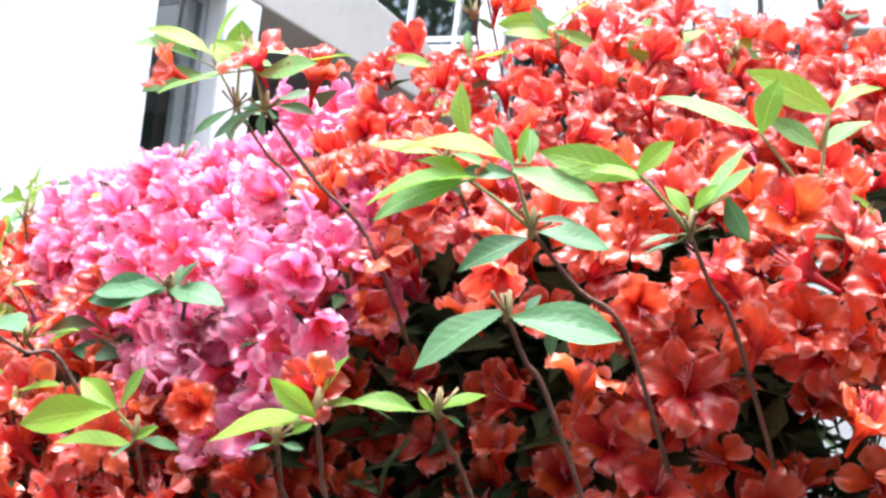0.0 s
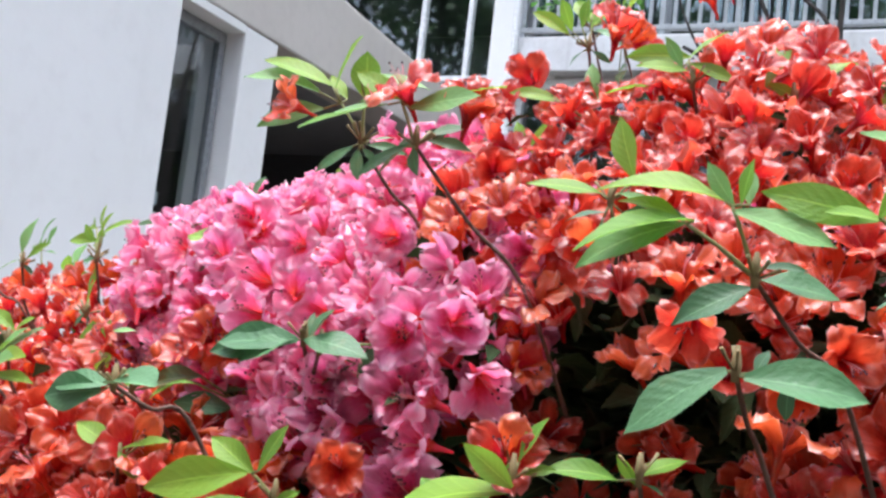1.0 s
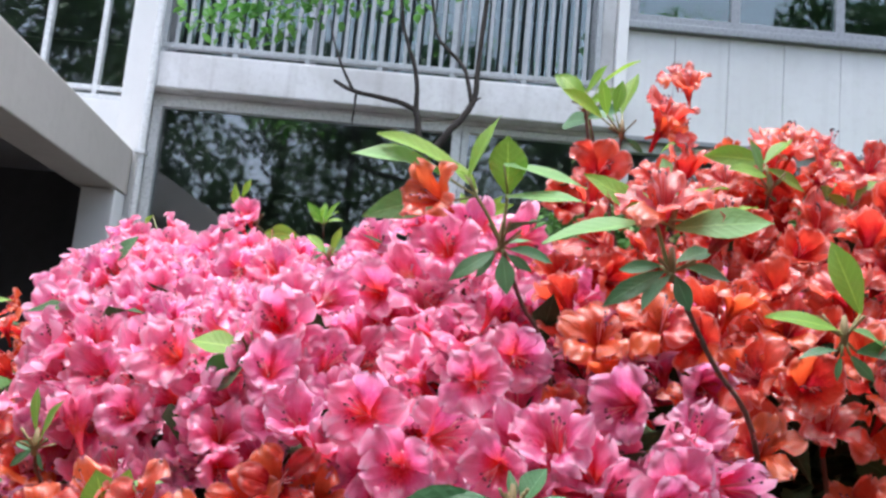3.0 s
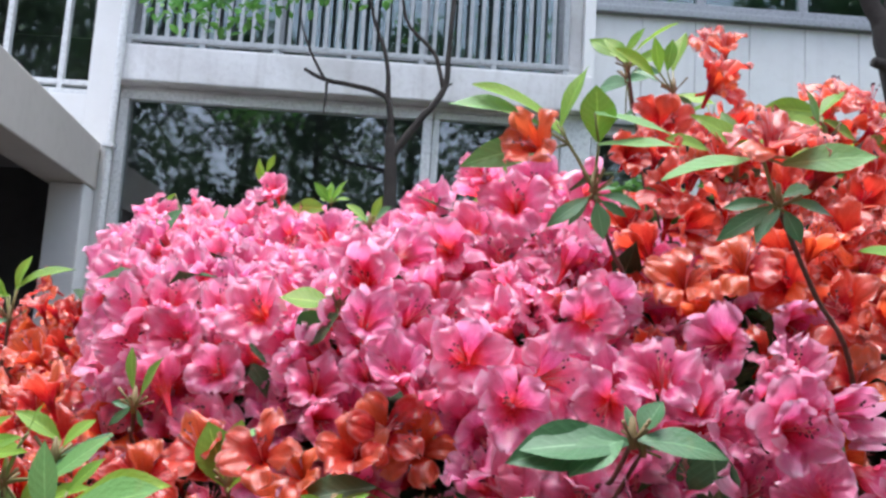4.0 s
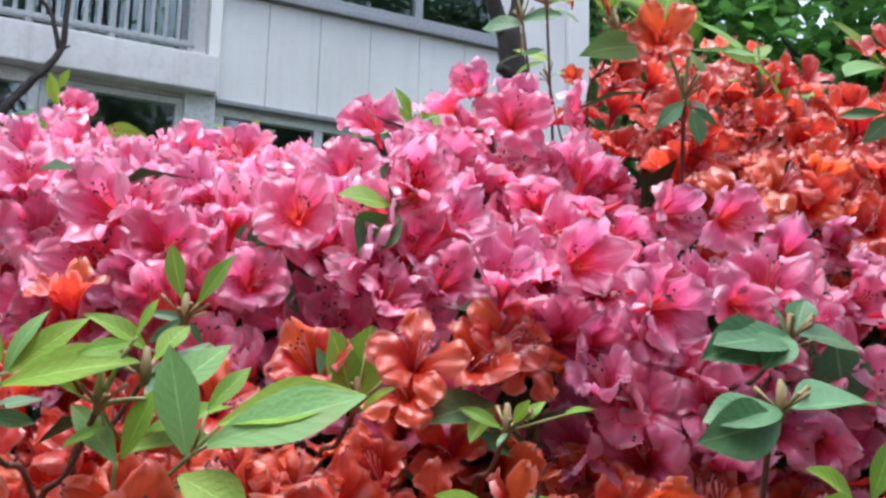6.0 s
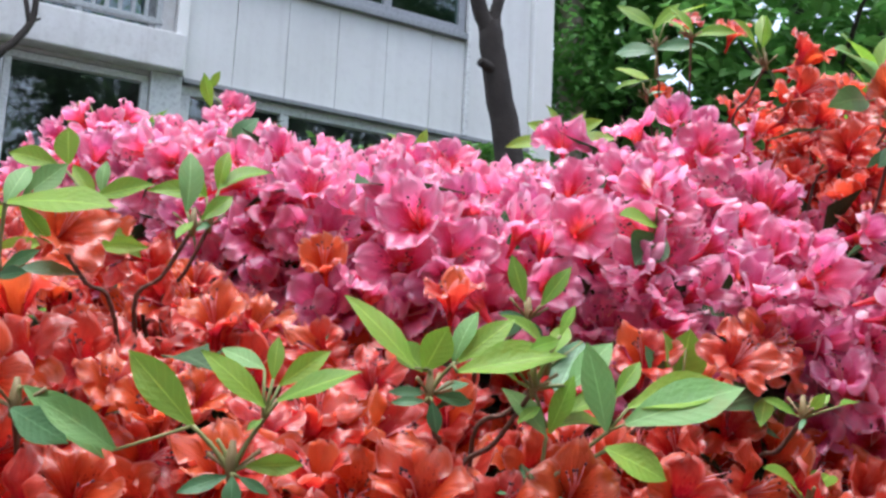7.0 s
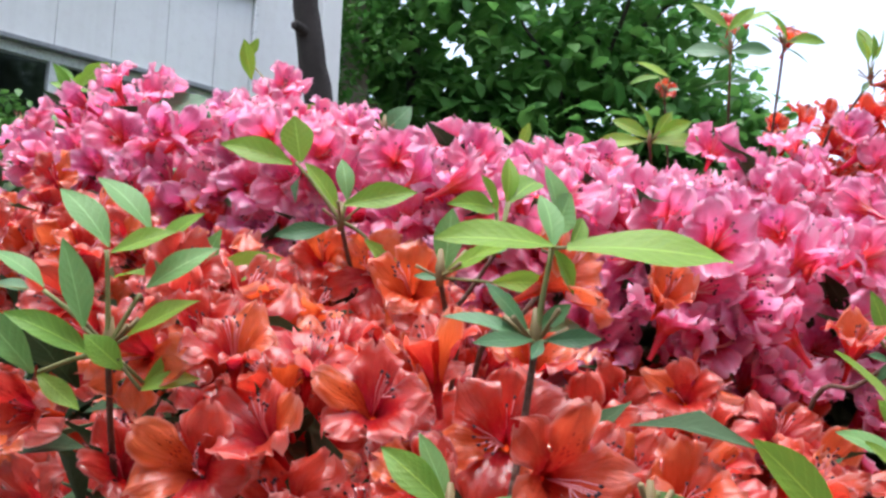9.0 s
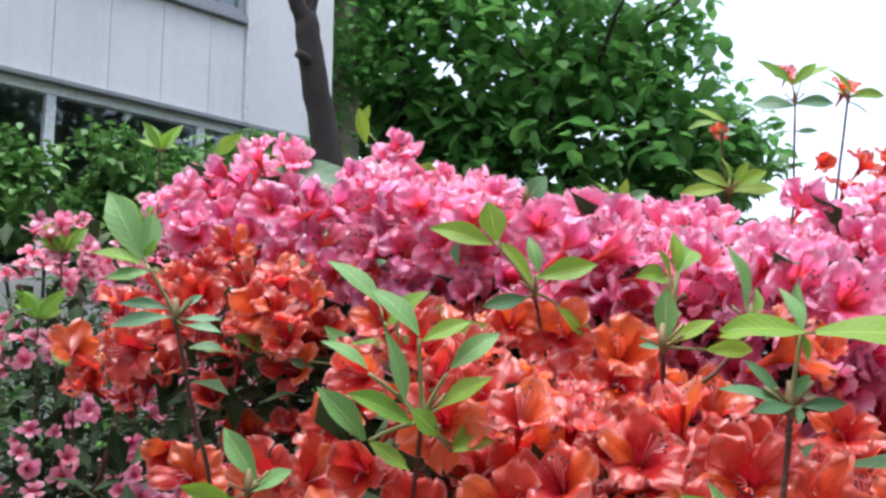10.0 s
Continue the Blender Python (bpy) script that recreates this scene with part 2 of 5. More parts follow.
def box(x0, x1, y0, y1, z0, z1):
    bm = bmesh.new()
    bmesh.ops.create_cube(bm, size=1.0)
    for v in bm.verts:
        v.co = ((x0 + x1) / 2 + v.co.x * (x1 - x0), (y0 + y1) / 2 + v.co.y * (y1 - y0), (z0 + z1) / 2 + v.co.z * (z1 - z0))
    return bm


def tube_data(points, radii, sides=6):
    """Vertices and faces of a tapered round rod along points."""
    pts = [Vector(p) for p in points]
    verts, faces = [], []
    side = None
    for i, p in enumerate(pts):
        d = (pts[min(i + 1, len(pts) - 1)] - pts[max(i - 1, 0)]).normalized()
        if side is None:
            side = d.orthogonal().normalized()
        side = (side - d * side.dot(d)).normalized()
        up = d.cross(side)
        for k in range(sides):
            a = 2 * math.pi * k / sides
            verts.append(p + (side * math.cos(a) + up * math.sin(a)) * radii[i])
        if i:
            for k in range(sides):
                q, r = (i - 1) * sides + k, (i - 1) * sides + (k + 1) % sides
                faces.append((q, r, r + sides, q + sides))
    faces.append(tuple(range(sides))[::-1])
    faces.append(tuple(range(len(verts) - sides, len(verts))))
    return verts, faces


def spline(points, n=5):
    """A smooth run through points."""
    p = [Vector(q) for q in points]
    out = []
    for i in range(len(p) - 1):
        a, b, c, d = p[max(i - 1, 0)], p[i], p[i + 1], p[min(i + 2, len(p) - 1)]
        for k in range(n):
            t = k / n
            out.append(0.5 * (2 * b + (c - a) * t + (2 * a - 5 * b + 4 * c - d) * t * t + (3 * b - a - 3 * c + d) * t ** 3))
    return out + [p[-1]]


def rod(name, points, r0, r1, mat, parent, label="", sides=6, rough=0.0, rng=random):
    pts = spline(points)
    if rough:
        pts = [p + Vector((rng.uniform(-1, 1), rng.uniform(-1, 1), rng.uniform(-1, 1))) * rough for p in pts]
    n = len(pts)
    verts, faces = tube_data(pts, [r0 + (r1 - r0) * i / (n - 1) for i in range(n)], sides)
    ob = new(name, mesh_of(name, verts, faces, [mat]))
    put(ob, parent, Matrix.Identity(4))
    return tagged(ob, label)


# ---- flower and leaf meshes ----
def flower_data(rng, radius, width, ruffle, spread, stamens=True, nu=9, nv=8):
    """A funnel of five wavy petals facing +z, with stamens. spread: how far the petals lean out, in degrees."""
    V, F, UV, MK, IX = [], [], [], [], []
    for k in range(5):
        a0 = 2 * math.pi * k / 5 + rng.uniform(-0.2, 0.2)
        length, ph, curl = radius * rng.uniform(1.18, 1.45), rng.uniform(0, 6.28), rng.uniform(-18, 40)
        wide, roll = width * rng.uniform(0.88, 1.12), rng.uniform(-0.25, 0.25)
        open_, crimp, notch, dent = spread + rng.uniform(-12, 14), 0.6 * ruffle * rng.uniform(0.5, 1.0), rng.uniform(0, 0.12), rng.uniform(-1.2, 1.2)
        base = len(V)
        r, h = 0.05 * radius, -0.75 * radius
        for i in range(nu + 1):
            last, u = (i - 1) / nu, i / nu
            last, u = 1 - (1 - max(last, 0)) ** 1.45, 1 - (1 - u) ** 1.45
            if i:
                th = radians(16 + (open_ - 16) * min(1, ((u - 0.07) / 0.55)) ** 1.2 + (22 + curl) * max(0, u - 0.6) / 0.4)
                r += math.sin(th) * length * (u - last)
                h += math.cos(th) * length * (u - last)
            w = radius * (0.10 + (wide - 0.10) * min(1, u / 0.76) ** 1.7) * max(0.0, 1 - max(0, (u - 0.62) / 0.386) ** 2.8) ** 0.5
            w *= 1 + 0.05 * math.sin(ph + 19 * u)
            for j in range(nv + 1):
                v = -1 + 2 * j / nv
                wave = ruffle * radius * u * (1.5 * abs(v) ** 1.6 * math.sin(ph + 13.0 * u + (1.3 if v > 0 else 0)) + 0.75 * u * math.sin(ph * 2 + 6.5 * v) + 0.35 * math.sin(ph + 8 * u - 3 * v))
                x, y = r - (0.10 + 0.06 * u ** 4) * w * v * v + 0.05 * radius * u ** 4 * math.sin(ph + 5.0 * v), w * v
                z = h + (0.22 * (1 - u) - 0.16 * u) * w * v * v + wave + roll * u * w * v
                z += crimp * radius * max(v ** 4, u ** 8) * math.sin(ph * 3 + 17 * u + 10 * v)
                x -= notch * radius * u ** 5 * (0.5 + 0.5 * math.cos(3.1 * v + dent)) ** 6
                V.append(Vector((x * math.cos(a0) - y * math.sin(a0), x * math.sin(a0) + y * math.cos(a0), z)))
                UV.append((u, v / 2 + 0.5))
                MK.append((1.0 if k == 0 else 0.0, 0.0))
        for i in range(nu):
            for j in range(nv):
                a = base + i * (nv + 1) + j
                F.append((a, a + nv + 1, a + nv + 2, a + 1))
                IX.append(0)
    # tube below the petals
    base = len(V)
    tv, tf = tube_data([(0, 0, -1.25 * radius), (0, 0, -0.95 * radius), (0, 0, -0.62 * radius)], [radius * 0.05, radius * 0.07, radius * 0.13], 6)
    V += tv
    UV += [(0.35, 0.5)] * len(tv)
    MK += [(0.0, 0.0)] * len(tv)
    for f in tf[:-2]:
        F.append(tuple(base + q for q in f))
        IX.append(0)
    if stamens:
        lean = rng.uniform(0, 6.28)
        for s in range(6):
            a = lean + rng.uniform(-1.0, 1.0)
            o = Vector((math.cos(a), math.sin(a), 0)) * radius
            p = [Vector((0, 0, -0.6 * radius)), o * 0.14 + Vector((0, 0, 0.0)), o * rng.uniform(0.2, 0.36) + Vector((0, 0, radius * rng.uniform(0.1, 0.38)))]
            for pts, rr, mi in ((p, [0.010 * radius] * 3, 1), ([p[2], p[2] + (p[2] - p[1]).normalized() * 0.05 * radius], [0.030 * radius, 0.026 * radius], 2)):
                base = len(V)
                tv, tf = tube_data(pts, rr, 3)
                V += tv
                UV += [(0.5, 0.5)] * len(tv)
                MK += [(0.0, 0.0)] * len(tv)
                F += [tuple(base + q for q in f) for f in tf]
                IX += [mi] * len(tf)
    return V, F, UV, MK, IX


def leaf_data(rng, length, width, fold=0.25, droop=0.25, nu=6, tip=1.12, thick=0.0):
    """A pointed blade from the origin along +y, face up."""
    V, F, UV = [], [], []
    twist, wav = rng.uniform(-0.35, 0.35), rng.uniform(0, 6.28)
    for i in range(nu + 1):
        u = i / nu
        w = width * 0.5 * (math.sin(math.pi * min(1.0, u * 0.94 + 0.06) ** tip) ** 1.05 if u < 1 else 0.0) + 0.0006
        for j in range(5):
            v = -1 + j / 2
            x = w * v
            z = length * (0.10 * u - droop * u * u) + fold * w * abs(v) + twist * u * x + 0.012 * length * math.sin(wav + 9 * u + 2 * v) * abs(v)
            V.append(Vector((x, length * (u - 0.12 * droop * u * u), z)))
            UV.append((u, v / 2 + 0.5))
    for i in range(nu):
        for j in range(4):
            a = i * 5 + j
            F.append((a, a + 1, a + 6, a + 5))
    return V, F, UV


rng = random.Random(7)
FLOWERS = {}
for kind, mat, rad, wide, ruf, spread in (("pink", PINK, 0.0217, 0.48, 0.13, 48), ("orange", ORANGE, 0.0206, 0.43, 0.10, 54), ("pale", PALE, 0.0125, 0.46, 0.06, 62)):
    FLOWERS[kind] = []
    for i in range(11):
        d = flower_data(rng, rad * rng.uniform(0.93, 1.07), wide, ruf, spread + rng.uniform(-24, 20), kind != "pale", *((9, 8) if kind != "pale" else (4, 2)))
        FLOWERS[kind].append((d, mesh_of("flower", d[0], d[1], [mat, FILAMENT, ANTHER], d[4], d[2], d[3])))
LEAVES = {}
for kind, mat, wd, droop in (("young", YOUNG, 0.37, 0.16), ("pale", PALE_LEAF, 0.40, 0.16), ("broad", YOUNG, 0.47, 0.16), ("small", MATURE, 0.34, 0.22), ("mature", MATURE, 0.50, 0.12), ("round", MATURE, 0.80, 0.10), ("oval", YOUNG, 0.62, 0.12)):
    LEAVES[kind] = []
    for i in range(4):
        d = leaf_data(rng, 1.0, wd * rng.uniform(0.9, 1.1), rng.uniform(0.12, 0.4), droop + rng.uniform(-0.12, 0.16), 8 if kind != "small" else 5)
        LEAVES[kind].append((d, mesh_of("leaf", d[0], d[1], [mat], None, d[2], None)))


LOW_LEAF = [leaf_data(rng, 1.0, 0.45, 0.3, 0.2 + 0.1 * i, 2) for i in range(3)]


def facing(at, way, spin=0.0, size=1.0):
    """A pose at a place with +z turned along way."""
    q = Vector(way).to_track_quat("Z", "Y").to_matrix().to_4x4()
    return Matrix.Translation(at) @ q @ Matrix.Rotation(spin, 4, "Z") @ Matrix.Scale(size, 4)


def leaf_pose(at, way, roll=0.0, size=1.0, face_way=(0, 0, 1)):
    """A pose with the blade (+y) along way, its face turned to face_way as far as it goes."""
    y = Vector(way).normalized()
    x = y.cross(Vector(face_way))
    x = x.normalized() if x.length > 1e-3 else Vector((1, 0, 0))
    z = x.cross(y)
    m = Matrix((x, y, z)).transposed().to_4x4()
    return Matrix.Translation(at) @ m @ Matrix.Rotation(roll, 4, "Y") @ Matrix.Scale(size, 4)


def bunch(name, pieces, mats, parent, label):
    """Many small pieces, given as (data, pose), joined into one mesh."""
    V, F, UV, MK, IX = [], [], [], [], []
    off = 0
    for d, m in pieces:
        a = np.array([tuple(v) for v in d[0]])
        mm = np.array(m)
        V.append(a @ mm[:3, :3].T + mm[:3, 3])
        F += [tuple(off + q for q in f) for f in d[1]]
        UV += d[2]
        MK += d[3] if len(d) > 3 else [(0.0, 0.0)] * len(d[0])
        IX += d[4] if len(d) > 4 else [0] * len(d[1])
        off += len(d[0])
    ob = new(name, mesh_of(name, np.concatenate(V).tolist(), F, mats, IX, UV, MK))
    put(ob, parent, Matrix.Identity(4))
    return tagged(ob, label, kind="stuff")

# ---- ground ----
bm = bmesh.new()
bmesh.ops.create_grid(bm, x_segments=60, y_segments=60, size=300)
for v in bm.verts:
    v.co.z = 0.0 if v.co.length > 40 else 0.03 * noise.noise(v.co * 0.3)
ground = part("ground", bm, SOIL, None)
tagged(ground, "dark bare soil ground of the planting bed", "ground", kind="structure")
pavement = part("pavement", box(-60, 0.2, 1.95, 3.4, -0.1, 0.075), PAVING, None, bevel=0.01)
tagged(pavement, "pale grey concrete path behind the azaleas", "pavement", kind="structure")

# ---- apartment building ----
FY = 7.0  # facade plane
house = thing("apartment_building", (0.8, FY, 0), "white apartment building with balcony railing, cladding panels and windows", "building")


def wall(name, x0, x1, y0, y1, z0, z1, mat=WHITE_WALL, label="", bevel=0.008, parent=None):
    return part(name, box(x0, x1, y0, y1, z0, z1), mat, parent or house, label, bevel)


def framed_window(x0, x1, z0, z1, y, frame_mat, glass, mullions=(), thick=0.06, depth=0.08, rails=(), label=""):
    """Frame bars and panes set in an opening of the facade."""
    w = wall("window", x0, x1, y, y + depth, z1 - thick, z1, frame_mat, label, 0.004)
    wall("frame_rail", x0, x1, y, y + depth, z0, z0 + thick, frame_mat, "", 0.004, w)
    edges = [x0 + thick / 2, *mullions, x1 - thick / 2]
    for x in edges:
        wall("frame_post", x - thick / 2, x + thick / 2, y + 0.003, y + depth - 0.003, z0 + thick, z1 - thick, frame_mat, "", 0.004, w)
    for z in rails:
        wall("frame_rail", x0 + thick, x1 - thick, y + 0.006, y + depth - 0.006, z - 0.02, z + 0.02, frame_mat, "", 0.004, w)
    for a, b in zip(edges, edges[1:]):
        p = wall("pane", a + thick / 2 - 0.004, b - thick / 2 + 0.004, y + depth / 2 - 0.004, y + depth / 2 + 0.004, z0 + thick - 0.004, z1 - thick + 0.004, glass, "", 0.0, w)
        p.visible_shadow = False
    return w


# wall below the windows, side pillars, and the plain mass above the view
wall("wall", -2.62, 0.66, FY, FY + 0.2, 0, 2.10)
wall("wall", 0.66, 0.88, FY - 0.02, FY + 0.2, 0, 3.422, FRAME_WHITE)
wall("wall", 0.883, 3.94, FY + 0.02, FY + 0.2, 0, 2.0)
wall("column", -2.81, -2.62, FY - 0.10, FY + 0.25, 0, 8.4, WHITE_WALL, "white square column")
wall("column", 0.80, 0.885, FY - 0.05, FY + 0.25, 3.425, 8.4, WHITE_WALL, "white pillar beside the balcony")
# recess side of the balcony; the greyer concrete stands in for its shadow
wall("balcony_cheek", 0.70, 0.797, FY + 0.03, FY + 0.25, 3.703, 8.4, CONCRETE, "balcony cheek in weathered concrete, greyer for shade", 0.004)
wall("pilaster", 3.94, 4.15, FY - 0.06, FY + 0.25, 0, 8.4, WHITE_WALL, "white corner pilaster")
wall("wall", 3.95, 4.13, FY + 0.253, FY + 8, 0, 8.4)
wall("wall", -9.0, -2.815, FY + 0.02, FY + 0.2, 4.9, 8.4)
# coloured dark in place of the shade under the canopy
wall("entrance_wall", -9.0, -2.815, FY + 0.02, FY + 0.2, 0.0, 2.76, SHADE_WALL, "entrance wall under the canopy, coloured dark for shade")
wall("wall", -9.0, -2.815, FY + 0.02, FY + 0.2, 2.763, 3.335)
wall("wall", -2.617, 0.697, FY + 0.02, FY + 0.2, 5.6, 8.4)
wall("wall", 0.888, 3.937, FY + 0.02, FY + 0.2, 5.5, 8.4)
wall("wall", -9.0, 4.13, FY + 8.003, FY + 8.2, 0, 8.4)
wall("wall", -9.2, -9.003, FY + 0.02, FY + 8.2, 0, 8.4)
wall("roof", -9.0, 4.3, FY - 0.3, FY + 8, 8.403, 8.6, CONCRETE)
wall("balcony_slab", -2.617, 0.862, FY - 0.12, FY + 1.2, 3.425, 3.70, CONCRETE, "weathered white concrete balcony edge", 0.012)
wall("lintel", -2.617, 0.655, FY + 0.03, FY + 0.2, 3.393, 3.422, CONCRETE, "", 0.004)
# rooms behind the glass, their unlit gloom put into the wall colour
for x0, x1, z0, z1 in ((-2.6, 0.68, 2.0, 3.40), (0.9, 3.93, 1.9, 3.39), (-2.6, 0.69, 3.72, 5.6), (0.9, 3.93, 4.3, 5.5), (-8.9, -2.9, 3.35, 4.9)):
    wall("room_wall", x0, x1, FY + 3.2, FY + 3.3, z0, z1, SHADE_WALL, "", 0.0)
    wall("room_floor", x0, x1, FY + 0.21, FY + 3.19, z0 - 0.06, z0, SHADE_WALL, "", 0.0)
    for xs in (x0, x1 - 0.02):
        wall("room_side", xs, xs + 0.02, FY + 0.205, FY + 3.19, z0, z1, SHADE_WALL, "", 0.0)
    wall("room_ceiling", x0, x1, FY + 0.21, FY + 3.19, z1, z1 + 0.02, SHADE_WALL, "", 0.0)
framed_window(-2.60, -0.30, 2.10, 3.39, FY, FRAME_WHITE, GLASS, (), 0.07, label="wide ground floor window with white frame reflecting trees", rails=(2.37,))
framed_window(-0.295, 0.655, 2.10, 3.385, FY + 0.02, FRAME_WHITE, GLASS, (), 0.05, label="dark ground floor window with white frame")
framed_window(0.89, 3.60, 2.0, 3.375, FY + 0.03, FRAME_WHITE, GLASS, (1.69, 2.9), 0.07, label="low window with white frame under the panels")
wall("wall", 3.605, 3.938, FY + 0.03, FY + 0.2, 2.0, 3.375)
framed_window(0.89, 3.255, 4.312, 5.45, FY + 0.0, FRAME_GREY, GREEN_GLASS, (1.70, 2.5), 0.07, label="green-tinted upper window with grey metal frame")
wall("sill", 0.886, 3.257, FY - 0.05, FY + 0.1, 4.25, 4.309, FRAME_GREY, "grey metal window sill", 0.006)
framed_window(-6.0, -2.82, 3.34, 4.9, FY + 0.05, FRAME_WHITE, GLASS, (-4.6, -3.49, -3.07), 0.04, label="upper window with white mullions over the entrance canopy", rails=(3.43,))
framed_window(-2.61, 0.695, 3.74, 5.6, FY + 0.16, FRAME_GREY, GREEN_GLASS, (-1.5, -0.4), 0.06, label="glazed balcony front with green-tinted panes")
# cladding panels with open joints
wall("backing", 0.888, 3.937, FY + 0.03, FY + 0.2, 3.415, 4.25, CONCRETE, "", 0.0)
edges = [0.888, 1.25, 1.66, 2.08, 2.51, 2.93, 3.258, 3.937]
for a, b in zip(edges, edges[1:]):
    top = 4.245 if b < 3.5 else 5.45
    wall("panel", a + 0.002 + (0.04 if b > 3.5 else 0), b - 0.002, FY, FY + 0.028, 3.418, top, PANEL, "", 0.004)
wall("drip_edge", 0.888, 3.94, FY - 0.03, FY + 0.03, 3.378, 3.413, FRAME_GREY, "", 0.004)
wall("trim", 3.262, 3.297, FY - 0.035, FY + 0.03, 3.416, 5.45, FRAME_WHITE, "white vertical trim strip", 0.004)
# drain pipe beside the column
rod("drain_pipe", [(-2.585, FY - 0.15, 0), (-2.585, FY - 0.15, 4), (-2.585, FY - 0.15, 8.4)], 0.028, 0.028, FRAME_WHITE, house, "white plastic drain pipe", 10)
for z in (1.4, 2.9, 4.4):
    wall("pipe_clamp", -2.625, -2.545, FY - 0.19, FY - 0.103, z, z + 0.03, FRAME_WHITE, "", 0.004)
# balcony railing
rail = thing("balcony_railing", (-0.95, FY - 0.06, 3.70), "grey steel balcony railing with vertical bars", "railing")
for z, t in ((3.745, 0.04), (4.80, 0.05)):
    part("rail", box(-2.60, 0.69, FY - 0.085, FY - 0.035, z, z + t), RAIL_GREY, rail, "", 0.006)
n_bars = 37
bar_mesh = None
for i in range(n_bars):
    x = -2.56 + 3.22 * i / (n_bars - 1)
    if i % 6 == 0:
        part("post", box(x - 0.02, x + 0.02, FY - 0.08, FY - 0.04, 3.695, 4.80), RAIL_GREY, rail, "", 0.004)
        continue
    if bar_mesh is None:
        bm = box(-0.014, 0.014, -0.011, 0.011, 3.78, 4.80)
        bmesh.ops.bevel(bm, geom=bm.edges[:], offset=0.003, segments=1, affect="EDGES")
        bar_mesh = bpy.data.meshes.new("bar")
        bm.to_mesh(bar_mesh)
        bm.free()
        bar_mesh.materials.append(RAIL_GREY)
    put(new("bar", bar_mesh), rail, Matrix.Translation((x, FY - 0.06, 0)))

# ---- entrance wing with sloping canopy ----
WX = -2.65
porch = thing("entrance_porch", (WX - 1.5, 5.0, 0), "white entrance wing with a beige concrete canopy over a dark doorway", "porch")
wall("wall", WX - 0.25, WX, -3.0, 3.107, 0, 3.13, WHITE_WALL, "plain white side wall", 0.01, porch)
wall("wall", WX - 0.25, WX, 3.11, 3.55, 0, 1.25, WHITE_WALL, "", 0.006, porch)
wall("column", WX - 0.27, WX - 0.004, 3.553, 3.82, 0, 2.59, WHITE_WALL, "white square column", 0.01, porch)
wall("column", WX - 0.25, WX - 0.01, 6.65, 6.88, 0, 2.59, WHITE_WALL, "white square column", 0.01, porch)
bm = bmesh.new()
prof = [(3.11, 2.595), (6.885, 2.595), (6.885, 2.93), (4.5, 3.02), (3.11, 3.10)]
vs = [[bm.verts.new((x, y, z)) for y, z in prof] for x in (WX - 0.3, WX)]
bm.faces.new(vs[0][::-1])
bm.faces.new(vs[1])
for i in range(5):
    j = (i + 1) % 5
    bm.faces.new((vs[0][i], vs[0][j], vs[1][j], vs[1][i]))
bmesh.ops.recalc_face_normals(bm, faces=bm.faces[:])
part("canopy_beam", bm, CANOPY, porch, "beige concrete canopy beam", 0.012)
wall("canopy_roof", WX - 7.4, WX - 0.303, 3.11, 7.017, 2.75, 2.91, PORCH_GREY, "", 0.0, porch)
# depth is assumed: set far back so the porch stays dim
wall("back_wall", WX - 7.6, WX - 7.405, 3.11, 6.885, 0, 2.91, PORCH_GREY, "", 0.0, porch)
# unseen wall, added to stop light entering the porch from this end
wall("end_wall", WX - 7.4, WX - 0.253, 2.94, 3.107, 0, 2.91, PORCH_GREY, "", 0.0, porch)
# porch floor in the same dark colour, to deepen the shade
wall("floor_slab", WX - 7.4, WX + 0.1, 3.11, 6.885, 0.0, 0.3, SHADE_WALL, "", 0.0, porch)
w = wall("window", WX - 0.14, WX - 0.10, 3.11, 3.548, 2.50, 2.55, FRAME_GREY, "narrow dark side window with grey frame", 0.004, porch)
for y in (3.13, 3.525):
    wall("frame_post", WX - 0.14, WX - 0.10, y - 0.02, y + 0.02, 1.25, 2.499, FRAME_GREY, "", 0.004, w)
pane = wall("pane", WX - 0.125, WX - 0.117, 3.145, 3.51, 1.25, 2.50, GLASS, "", 0.0, w)
pane.visible_shadow = False
wall("lintel", WX - 0.25, WX - 0.003, 3.11, 3.552, 2.553, 2.593, WHITE_WALL, "", 0.004, porch)
for i in range(3):
    for j in range(3):
        wall("grille_bar", WX - 0.30, WX - 0.28, 3.16 + 0.11 * i, 3.23 + 0.11 * i, 1.56 + 0.09 * j, 1.62 + 0.09 * j, GRILLE, "", 0.003, porch)

# ---- azaleas ----
UP = Vector((0, 0, 1))


def interp(pts, x):
    xs, ys = zip(*pts)
    return float(np.interp(x, xs, ys))


def border(x):  # front edge of the pink bush
    return interp(((-0.748, 1.107), (-0.683, 0.953), (-0.632, 0.761), (-0.580, 0.635), (-0.444, 0.551), (-0.254, 0.459), (-0.207, 0.475)), x)


def face(x):  # front edge of the orange bushes
    return interp(((-0.906, 0.765), (-0.839, 0.626), (-0.786, 0.538), (-0.580, 0.469), (-0.301, 0.439), (-0.112, 0.407), (0.379, 0.417)), x)


def lump(x, y, k, a):
    return a * noise.noise(Vector((x * k, y * k, 3.1)))


def pink_top(x, y):
    s = y - border(x)
    z = 1.183 + 0.24 * y - 0.06 * math.exp(-max(s, 0) / 0.032)
    z += 0.05 * math.exp(-((x + 0.35) ** 2 + (y - 0.68) ** 2) / 0.005)
    z -= 0.6 * max(0, y - 1.05) ** 1.2
    return z + lump(x, y, 9, 0.018)


